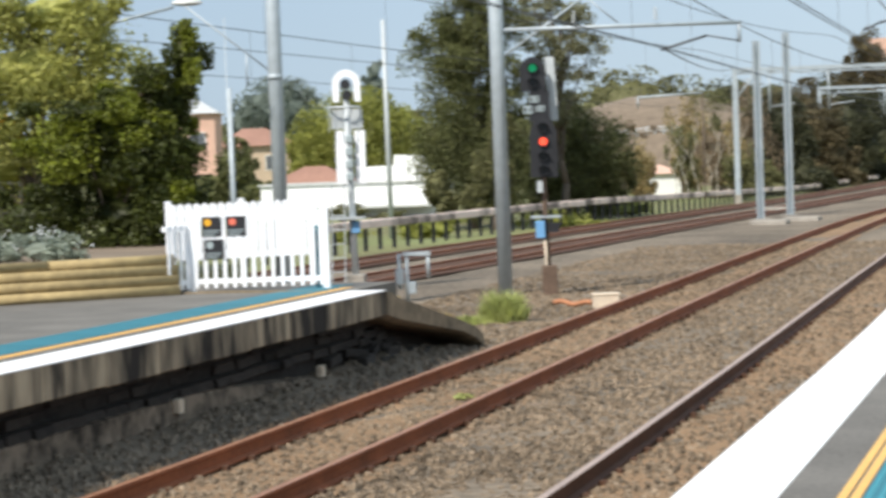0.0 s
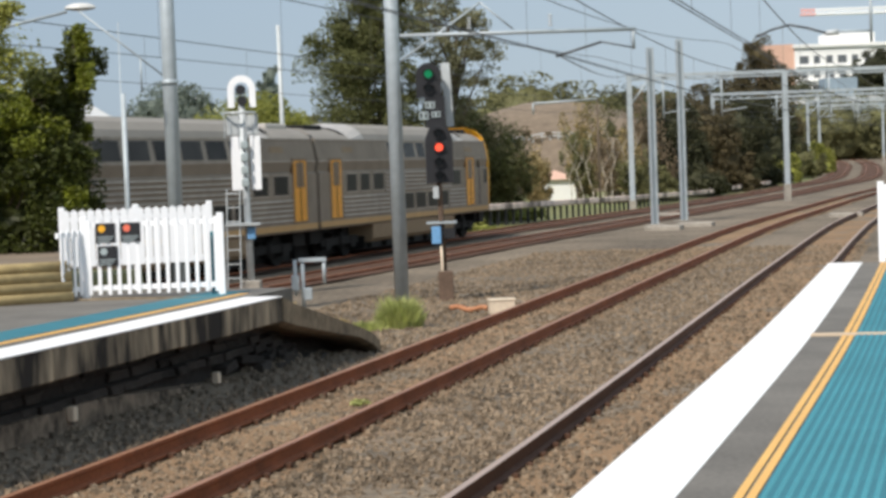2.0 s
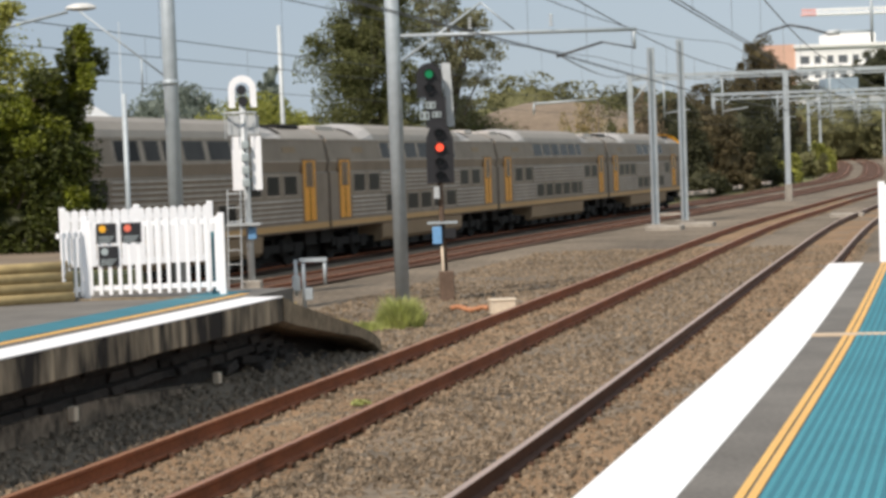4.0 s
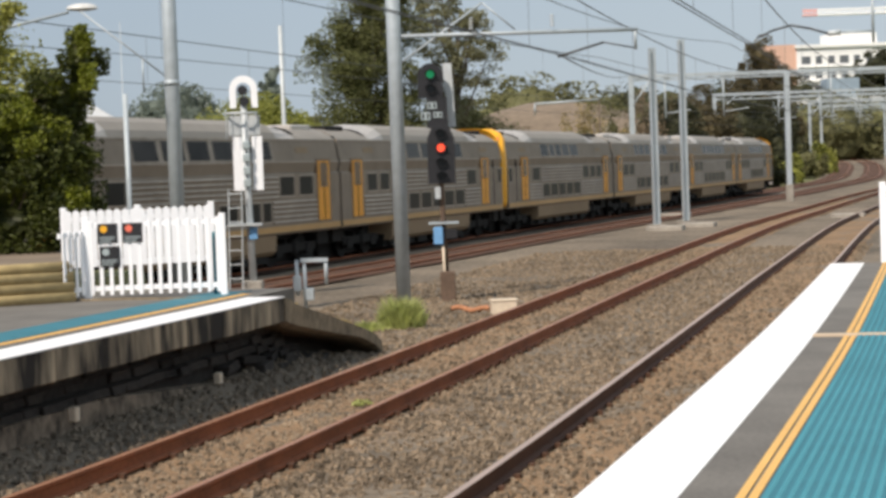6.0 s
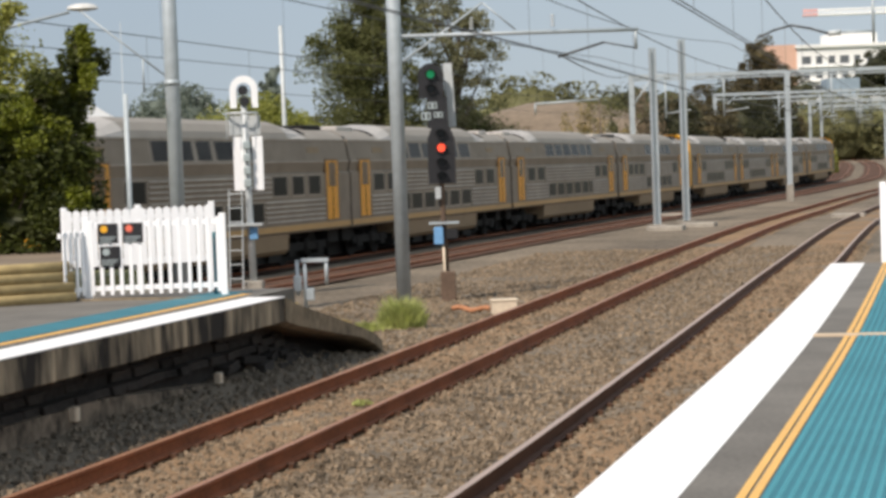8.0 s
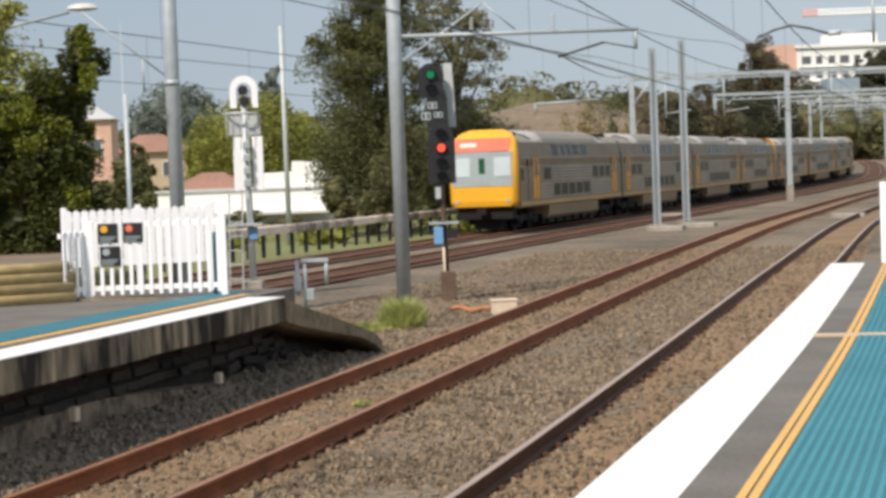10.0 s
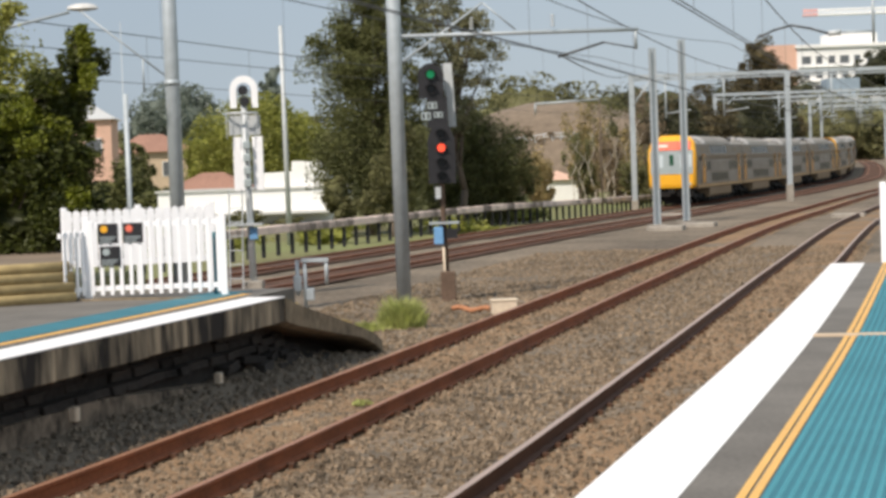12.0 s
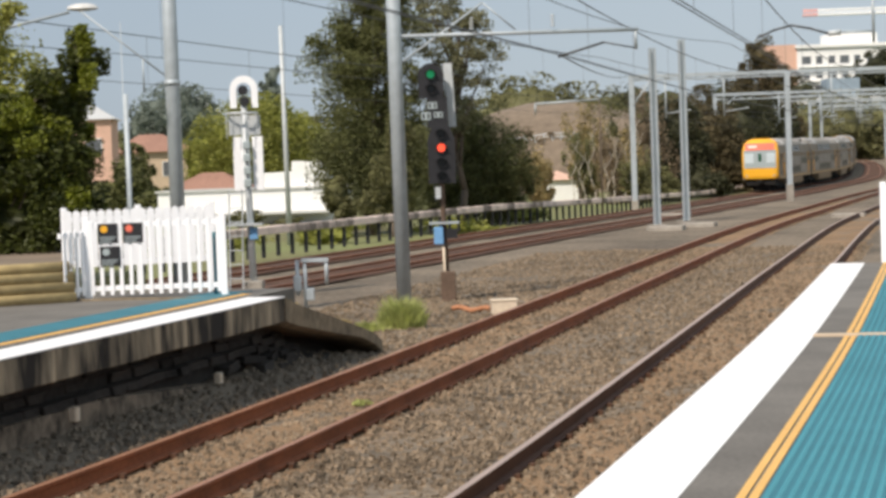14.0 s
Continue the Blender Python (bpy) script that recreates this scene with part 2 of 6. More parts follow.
# distance haze is mixed into this grey-blue leaf colour
LEAF_HAZE = leafy("haze_grey_foliage", (0.20, 0.235, 0.20), 0.8, 0, 0.3, 2, 0.2, island=0.6)
LEAF_TAN = leafy("tan_dry_foliage", (0.34, 0.26, 0.12), 0.8, 0, 0.4, 2, 0.2, island=0.8)
LEAF_BROWN = leafy("brown_olive_gum_leaf", (0.125, 0.10, 0.05), 0.75, 0, 0.5, 2, 0.2, island=0.9)
LEAF_WISPY = leafy("thin_grey_olive_leaf", (0.22, 0.215, 0.12), 0.75, 0, 0.4, 2, 0.2, island=0.8)
LEAF_DRY = leafy("dry_brown_scrub", (0.27, 0.205, 0.135), 0.85, 0, 0.4, 2, 0.2, island=0.8)
LEAF_GREY = leafy("grey_green_leaf", (0.30, 0.34, 0.27), 0.7, 0, 0.3, 4, 0.6, island=0.8)
PETAL = material("pale_flower", (0.75, 0.76, 0.74), 0.7, 0, 0.15, 6, 1)
WEED = leafy("fresh_green_weed", (0.44, 0.47, 0.17), 0.6, 0, 0.35, 5, 1, island=0.8)
RENDER_WHITE = material("white_rendered_wall", (0.86, 0.86, 0.84), 0.8, 0, 0.06, 2, 0.2)
RENDER_CREAM = material("cream_rendered_wall", (0.58, 0.45, 0.32), 0.85, 0, 0.15, 2, 0.2)
RENDER_PINK = material("pink_rendered_wall", (0.66, 0.42, 0.32), 0.85, 0, 0.12, 2, 0.1)
ROOF_TILE = material("terracotta_roof_tile", (0.33, 0.18, 0.13), 0.85, 0, 0.3, 5, 0.4, 0.02)
ROOF_METAL = material("pale_metal_roof", (0.62, 0.62, 0.60), 0.5, 0.2, 0.1, 3, 0.2)
PALE_BARK = material("pale_smooth_bark", (0.52, 0.46, 0.38), 0.85, 0, 0.3, 8, 1.5, 0.01)
RAMP = material("earth_stained_concrete", (0.21, 0.165, 0.11), 0.95, 0, 0.7, 6, 1.4, 0.012)
BLUE_GLASS = material("blue_glass_wall", (0.27, 0.34, 0.40), 0.2, 0, 0.15, 1, 0.2, spec=0.6)
PANE = material("dark_window_pane", (0.13, 0.14, 0.15), 0.15, 0, 0.2, 1, 0.3, spec=0.6)
TROUGH = material("weathered_trough_panel", (0.52, 0.42, 0.37), 0.85, 0, 0.6, 4, 0.9, each=1.0)
# red jib paint, paled in its colour for distance haze
RED_TIP = material("haze_paled_red", (0.80, 0.42, 0.37), 0.6, 0, 0.15, 2, 0.4)
EARTH = material("bare_brown_earth_bank", (0.20, 0.153, 0.110), 0.95, 0, 0.4, 1.2, 0.1, 0.05)


def fluted(name, colour, rough, metal, pitch, depth):
    """Stainless sheet with horizontal pressed ribs and grime streaks."""
    m = material(name, colour, rough, metal, 0.2, 2.0, 0.5)
    nt = m.node_tree
    co = nt.nodes.new("ShaderNodeTexCoord")
    wave = nt.nodes.new("ShaderNodeTexWave")
    wave.bands_direction = "Z"
    wave.inputs["Scale"].default_value = pitch
    bp = nt.nodes.new("ShaderNodeBump")
    bp.inputs["Strength"].default_value, bp.inputs["Distance"].default_value = 1.0, depth
    nt.links.new(co.outputs["Object"], wave.inputs["Vector"])
    nt.links.new(wave.outputs["Fac"], bp.inputs["Height"])
    nt.links.new(bp.outputs[0], nt.nodes["Principled BSDF"].inputs["Normal"])
    return m


STEEL = fluted("fluted_stainless_steel", (0.265, 0.220, 0.174), 0.6, 0.1, 1.9, 0.0005)
STEEL.node_tree.nodes["Principled BSDF"].inputs["Specular IOR Level"].default_value = 0.15
PLAIN_STEEL = material("brushed_stainless_steel", (0.285, 0.208, 0.132), 0.6, 0.1, 0.14, 3, 0.5, spec=0.15)
# lighter than the body: streaky reflections on the flutes are in this colour
RIB_STEEL = material("bright_pressed_rib", (0.355, 0.305, 0.25), 0.55, 0.15, 0.35, 3, 0.4, spec=0.2)
ROOF_STEEL = material("dusty_silver_roof", (0.315, 0.282, 0.243), 0.6, 0.25, 0.14, 2, 0.4)
ROOF_LIGHT = material("pale_silver_roof_panel", (0.50, 0.465, 0.43), 0.5, 0.2, 0.1, 3, 0.5)
GLASS = material("dark_tinted_window", (0.018, 0.016, 0.015), 0.3, 0, 0.3, 1, 0.3, spec=0.05)
UPPER_GLASS = material("sky_reflecting_window", (0.04, 0.038, 0.036), 0.25, 0, 0.6, 1, 0.5, spec=0.04, each=0.9)
# pale base colour paints the sky's reflection onto the cab glass
SCREEN = material("sky_pale_windscreen", (0.58, 0.66, 0.69), 0.08, 0, 0.15, 1, 0.3, spec=0.8)
YELLOW = material("yellow_train_paint", (0.85, 0.42, 0.03), 0.4, 0, 0.08, 6, 0.5)
DOOR_YELLOW = material("deep_yellow_door_paint", (0.80, 0.34, 0.014), 0.45, 0, 0.12, 6, 0.5)
DOOR_FRAME = material("dull_bronze_door_frame", (0.20, 0.12, 0.06), 0.5, 0, 0.2, 6, 0.5)
DOOR_BROWN = material("bronze_door_window", (0.16, 0.075, 0.025), 0.25, 0, 0.2, 6, 0.5)
STRIPE = material("tan_waist_stripe", (0.48, 0.29, 0.11), 0.5, 0, 0.15, 5, 0.5)
RED_PANEL = material("red_cab_panel", (0.84, 0.19, 0.125), 0.65, 0, 0.1, 5, 0.5, spec=0.15)
DOOR_GREEN = material("dark_green_tinted_glass", (0.02, 0.09, 0.05), 0.2, 0, 0.2, 5, 0.5)
GREY_PANEL = material("grey_cab_panel", (0.36, 0.42, 0.43), 0.5, 0, 0.1, 5, 0.5)
DESTINATION = material("pale_pink_blind", (0.85, 0.45, 0.38), 0.4, 0, 0.1, 5, 0.5)
RUSTY_BALLAST = material("rust_stained_ballast", (0.25, 0.158, 0.088), 0.95, 0, 0.5, 16, 0.4, 0.04)
# darker ballast and stones: the platform's shade is painted into both
SHADED_BALLAST = material("shaded_ballast", (0.15, 0.122, 0.092), 0.95, 0, 0.5, 16, 0.5, 0.04)
SHADED_STONE = material("shaded_ballast_stone", (0.195, 0.158, 0.118), 0.9, 0, 0.45, 6, 0.3, 0, island=0.9)
PLINTH = material("grimy_stone_plinth", (0.15, 0.12, 0.09), 0.95, 0, 0.75, 7, 1.6, 0.01)
DARK_RUST = material("dark_rust_ballast", (0.088, 0.042, 0.024), 0.95, 0, 0.5, 10, 0.4, 0.03)
# run-off streaks down the face of the coping
streak = COPING.node_tree.nodes.new("ShaderNodeMapping")
streak.inputs["Scale"].default_value = (0.55, 0.55, 0.13)
COPING.node_tree.links.new(COPING.node_tree.nodes["Geometry"].outputs["Position"], streak.inputs["Vector"])
for n in [n for n in COPING.node_tree.nodes if n.type == "TEX_NOISE"]:
    COPING.node_tree.links.new(streak.outputs["Vector"], n.inputs["Vector"])
# blotchier stains on the old concrete, stone and gravel
for m, low, high in ((COPING, 0.86, 1.26), (PLINTH, 0.78, 1.22), (BALLAST, 0.7, 1.3), (CONCRETE, 0.7, 1.3), (TROUGH, 0.7, 1.3)):
    m.node_tree.nodes["Map Range"].inputs["From Min"].default_value = low
    m.node_tree.nodes["Map Range"].inputs["From Max"].default_value = high


# ---- ground, ballast, tracks ----
def ground():
    xs = [-2500, -900, -400, -200] + [-150 + 10 * i for i in range(41)] + [300, 450, 900, 2500]
    ys = [-500, -200, -80] + [-50 + 10 * i for i in range(60)] + [600, 700, 900, 1400, 4500]
    bm = bmesh.new()
    grid = []
    for y in ys:
        row = []
        for x in xs:
            z = -0.42 + rise(min(y, 620)) + 0.12 * noise.noise((x * 0.05, y * 0.05, 0)) + max(0.0, min(y, 900) - 620) * 0.01
            row.append(bm.verts.new((x, y, z)))
        grid.append(row)
    for r0, r1 in zip(grid, grid[1:]):
        for i in range(len(xs) - 1):
            bm.faces.new((r0[i], r0[i + 1], r1[i + 1], r1[i])).smooth = True
    thing("ground", "dry grass and bare earth around the railway", "ground", kind="structure", bm=bm, mats=LAWN)


def ballast():
    """One bed of crushed stone from the fence line across all four tracks."""
    bm = bmesh.new()
    rows = []
    spine_n = NEAR.spine(-60, 690, 2.5)
    for p, side in spine_n:
        q = FOUR.at(FOUR.s_of_y(p.y + 2)) + FOUR.side(FOUR.s_of_y(p.y + 2)) * -2.6
        e = p + side * 7.6
        row, n = [], 26
        for i in range(n + 1):
            v = q.lerp(e, i / n)
            lift = 0.035 * noise.noise((v.x * 0.7, v.y * 0.7, 0.0)) + 0.02 * noise.noise((v.x * 2.3, v.y * 2.3, 3.0))
            edge = -0.4 if i in (0, n) else 0.0
            row.append(bm.verts.new((v.x, v.y, rise(v.y) - 0.20 + lift + edge)))
        rows.append(row)
    for r0, r1 in zip(rows, rows[1:]):
        for i in range(len(r0) - 1):
            bm.faces.new((r0[i], r0[i + 1], r1[i + 1], r1[i])).smooth = True
    thing("ballast", "grey-brown crushed stone ballast under the tracks", "ballast", kind="structure", bm=bm, mats=BALLAST)


def rusty_strips():
    """Rust-stained stone between and beside the rails of the two near tracks."""
    for off in (0.0, 3.76):
        bm = bmesh.new()
        rows = []
        for p, side in NEAR.spine(12, 130, 1.0):
            row = []
            for i in range(9):
                a = off - 1.0 + 0.25 * i + (0.12 * noise.noise((p.y * 0.8, i * 3.1, off)) if i in (0, 8) else 0)
                v = p + side * a
                lift = 0.035 * noise.noise((v.x * 0.7, v.y * 0.7, 0.0)) + 0.02 * noise.noise((v.x * 2.3, v.y * 2.3, 3.0))
                row.append(bm.verts.new((v.x, v.y, -0.193 + lift)))
            rows.append(row)
        for r0, r1 in zip(rows, rows[1:]):
            for i in range(8):
                bm.faces.new((r0[i], r0[i + 1], r1[i + 1], r1[i])).smooth = True
        thing("stained_ballast", "rust-stained ballast between the rails", "ballast", kind="structure", bm=bm, mats=RUSTY_BALLAST)


def far_strips():
    """The rust-brown beds of the two far tracks."""
    for off in (0.0, 3.89):
        bm = bmesh.new()
        rows = []
        for p, side in FOUR.spine(20, 330, 1.5):
            row = []
            for i in range(5):
                a = off - 1.3 + 0.65 * i + (0.1 * noise.noise((p.y * 0.6, i * 3.1, off)) if i in (0, 4) else 0)
                v = p + side * a
                row.append(bm.verts.new((v.x, v.y, rise(v.y) - 0.15 + 0.01 * noise.noise((v.x, v.y, 2)))))
            rows.append(row)
        for r0, r1 in zip(rows, rows[1:]):
            for i in range(4):
                bm.faces.new((r0[i], r0[i + 1], r1[i + 1], r1[i])).smooth = True
        thing("stained_ballast", "dark rust-brown ballast of a far track", "ballast", kind="structure", bm=bm, mats=DARK_RUST)


def heap(a, y):
    """Height of the ballast heaped against the platform wall, at a metres right of the near line."""
    return 0.30 * max(0.0, min(1.0, (-0.95 - a) / 0.9)) * max(0.0, min(1.0, (31.5 - y) / 3.0))


def shoulder():
    bm = bmesh.new()
    rows = []
    for p, side in NEAR.spine(4, 31.4, 0.5):
        row = []
        for i in range(10):
            a = -0.93 - 0.13 * i
            v = p + side * a
            lift = 0.03 * noise.noise((v.x * 2.0, v.y * 2.0, 5.0))
            row.append(bm.verts.new((v.x, v.y, -0.21 + lift * (i > 0) + heap(a, v.y))))
        rows.append(row)
    for r0, r1 in zip(rows, rows[1:]):
        for i in range(9):
            bm.faces.new((r0[i], r0[i + 1], r1[i + 1], r1[i])).smooth = True
    thing("ballast_shoulder", "ballast heaped against the platform wall, darkened for shade", "ballast", kind="structure", bm=bm, mats=SHADED_BALLAST)


def loose_stones():
    """Single stones lying on the bed where the camera sees it closest."""
    rnd = random.Random(4)
    beds = {STONE: ([], []), SHADED_STONE: ([], [])}
    for k in range(50000):
        u = rnd.random() ** 1.7
        y = 16 + u * 49
        p = NEAR.at(NEAR.s_of_y(y))
        side = NEAR.side(NEAR.s_of_y(y))
        a = rnd.uniform(-5.5, 5.0)
        if any(abs(a - o) < 0.1 for o in (-0.7175, 0.7175, 3.0425, 4.4775)) or (y < 31.5 and a < -1.9):
            continue
        c = p + side * a
        r = rnd.uniform(0.015, 0.042)
        lift = 0.035 * noise.noise((c.x * 0.7, c.y * 0.7, 0.0)) + 0.02 * noise.noise((c.x * 2.3, c.y * 2.3, 3.0))
        lift += heap(a, c.y)
        # stones by the platform wall take the copy darkened for shade
        verts, faces = beds[SHADED_STONE if a < -1.0 - 0.35 * rnd.random() and y < 31 else STONE]
        b, turn = len(verts), rnd.uniform(0, 6.28)
        for j in range(4):
            t = turn + j * 1.57 + rnd.uniform(-0.3, 0.3)
            verts.append((c.x + r * 1.1 * math.cos(t), c.y + r * 1.1 * math.sin(t), -0.203 + lift))
        for j in range(4):
            t = turn + 0.5 + j * 1.57 + rnd.uniform(-0.3, 0.3)
            verts.append((c.x + r * 0.7 * math.cos(t), c.y + r * 0.7 * math.sin(t), -0.203 + lift + r * rnd.uniform(0.6, 1.5)))
        for j in range(4):
            n = (j + 1) % 4
            faces.append((b + j, b + n, b + 4 + n, b + 4 + j))
        faces.append((b + 4, b + 5, b + 6, b + 7))
    for mat, words in ((STONE, "loose grey-brown ballast stones between the rails"), (SHADED_STONE, "dark ballast stones along the platform wall, shade in their colour")):
        me = bpy.data.meshes.new("loose_stones")
        me.from_pydata(beds[mat][0], [], beds[mat][1])
        me.materials.append(mat)
        tagged(new("loose_stones", me), words, "ballast", kind="stuff")


RAIL_SHAPE = [(-0.036, 0.0), (0.036, 0.0), (0.036, -0.035), (0.011, -0.05), (0.011, -0.13), (0.072, -0.15), (0.072, -0.165), (-0.072, -0.165), (-0.072, -0.15), (-0.011, -0.13), (-0.011, -0.05), (-0.036, -0.035)]


def tracks():
    sb = bmesh.new()
    box(sb, -1.25, 1.25, -0.125, 0.125, -0.40, -0.204)
    for v in sb.verts:
        if v.co.z > -0.25:
            v.co.x *= 0.99
            v.co.y *= 0.85
    sleeper_mesh = mesh_of("sleeper", sb, SLEEPER)
    cb = bmesh.new()
    for r in (-0.7175, 0.7175):
        for q in (-0.105, 0.105):
            box(cb, r + q - 0.035, r + q + 0.03, -0.045, 0.045, -0.21, -0.14)
    clip_mesh = mesh_of("rail_clip", cb, DARK_RUST)
    for k, (line, off) in enumerate(TRACKS):
        words = "pair of rusty rails with concrete sleepers set in ballast"
        track = thing("railway_track", words, "railway track", kind="structure", group="parallel running tracks")
        for r in (-0.7175, 0.7175):
            bm = bmesh.new()
            spine = line.spine(-55, 690, 2.0, off + r, 0.0)
            sweep(bm, spine, RAIL_SHAPE)
            bm.normal_update()
            for f in bm.faces:
                if abs(f.normal.z) > 0.9 and min(v.co.z - rise(v.co.y) for v in f.verts) > (-0.01 if line is NEAR else -0.095):
                    f.material_index = 1
            part("rail", bm, (RAIL_GRIME, RAIL_BRIGHT) if k == 1 else (RUST, RAIL_TOP), track)
        s0, s1 = line.s_of_y(15 if line is NEAR else 35), line.s_of_y(62 if line is NEAR else 95)
        s = s0
        while s < s1:
            side = line.side(s)
            p = line.at(s) + side * off
            m = Matrix((side, Vector((-side.y, side.x, 0)), Vector((0, 0, 1)))).transposed().to_4x4()
            m.translation = p
            sl = part("sleeper", sleeper_mesh, SLEEPER, track, at=m)
            if line is NEAR:
                part("rail_clips", clip_mesh, RUST, sl)
            s += 0.66


# ---- platforms ----
def strip(name, line, y0, y1, a, b, z, mat, words, thick=0.03):
    bm = bmesh.new()
    sweep(bm, line.spine(y0, y1, 1.0, 0, z), [(a, 0), (b, 0), (b, -thick), (a, -thick)])
    return thing(name, words, "platform", kind="structure", bm=bm, mats=mat)


# the edge of the near platform
EDGE = Line([tuple((NEAR.at(NEAR.s_of_y(y)) + NEAR.side(NEAR.s_of_y(y)) * (5.32 + (y - 19) * 0.0053)).xy) for y in range(-48, 44, 6)])


def studs(y0, y1, a, b, z, pitch, name):
    """Rows of small raised studs of the tactile paving."""
    verts, faces = [], []
    s0, s1 = EDGE.s_of_y(y0), EDGE.s_of_y(y1)
    n, k = int((s1 - s0) / pitch), int(abs(b - a) / pitch)
    ring = [(math.cos(t * math.pi / 3), math.sin(t * math.pi / 3)) for t in range(6)]
    for i in range(n):
        s = s0 + (i + 0.5) * pitch
        p, side = EDGE.at(s), EDGE.side(s)
        for j in range(k):
            c = p + side * (min(a, b) + (j + 0.5) * abs(b - a) / k)
            o = len(verts)
            verts += [(c.x + 0.018 * u, c.y + 0.018 * v, z) for u, v in ring] + [(c.x + 0.011 * u, c.y + 0.011 * v, z + 0.007) for u, v in ring]
            faces += [(o + q, o + (q + 1) % 6, o + 6 + (q + 1) % 6, o + 6 + q) for q in range(6)] + [tuple(range(o + 6, o + 12))]
    me = bpy.data.meshes.new(name)
    me.from_pydata(verts, [], faces)
    me.materials.append(TEAL_STUD)
    tagged(new(name, me), "teal raised studs of the tactile paving", "tactile paving", kind="stuff")


def right_platform():
    e, z = 0.0, 1.07
    bm = bmesh.new()
    sweep(bm, EDGE.spine(-45, 28.85, 2, 0, 0), [(e + 0.02, z - 0.03), (e + 9, z - 0.03), (e + 9, -0.6), (e + 0.35, -0.6), (e + 0.35, z - 0.35), (e + 0.02, z - 0.35)])
    body = thing("platform_near", "grey asphalt station platform with concrete edge", "platform", kind="structure", bm=bm, mats=CONCRETE)
    strip("platform_edge_line", EDGE, -45, 28.9, e, e + 0.47, z, WHITE, "broad white painted platform edge", 0.06)
    strip("platform_surface", EDGE, -45, 28.9, e + 0.47, e + 9, z - 0.004, ASPHALT, "grey asphalt platform surface", 0.02)
    strip("yellow_line", EDGE, -45, 28.85, e + 0.73, e + 0.772, z + 0.002, YELLOW_LINE, "worn double yellow safety line", 0.004)
    strip("yellow_line", EDGE, -45, 28.85, e + 0.787, e + 0.83, z + 0.002, YELLOW_LINE, "worn double yellow safety line", 0.004)
    tile_run("tactile_paving", e + 0.84, e + 1.44, 8.0, 28.85, z, "teal tactile paving strip along the yellow line", EDGE)
    studs(8.2, 28.8, e + 0.84, e + 1.44, z + 0.004, 0.05, "tactile_studs")
    bm = bmesh.new()
    p, side = EDGE.at(EDGE.s_of_y(17.4)), EDGE.side(EDGE.s_of_y(17.4))
    m = Matrix((side, Vector((-side.y, side.x, 0)), Vector((0, 0, 1)))).transposed().to_4x4()
    m.translation = p
    box(bm, e + 0.47, e + 3.4, -0.09, 0.09, z - 0.01, z + 0.012, m)
    thing("joint_strip", "pale concrete joint strip across the platform", "platform joint", kind="structure", bm=bm, mats=RENDER_CREAM)


def tile_run(name, a, b, y0, y1, z, words, line=NEAR):
    run = thing(name, words, "tactile paving", kind="structure")
    s, s1 = line.s_of_y(y0), line.s_of_y(y1)
    tb = bmesh.new()
    w = abs(b - a)
    box(tb, -w / 2, w / 2, -0.297, 0.297, -0.03, 0.004)
    me = mesh_of("tile", tb, TEAL)
    while s + 0.3 < s1:
        side = line.side(s + 0.3)
        m = Matrix((side, Vector((-side.y, side.x, 0)), Vector((0, 0, 1)))).transposed().to_4x4()
        m.translation = line.at(s + 0.3) + side * (a + b) / 2 + Vector((0, 0, z))
        part("tile", me, TEAL, run, at=m)
        s += 0.6


def local(y, off=0.0, z=0.0):
    """A frame on the near line: x to its right, y along it."""
    s = NEAR.s_of_y(y)
    side = NEAR.side(s)
    m = Matrix((side, Vector((-side.y, side.x, 0)), Vector((0, 0, 1)))).transposed().to_4x4()
    m.translation = NEAR.at(s) + side * off + Vector((0, 0, z))
    return m


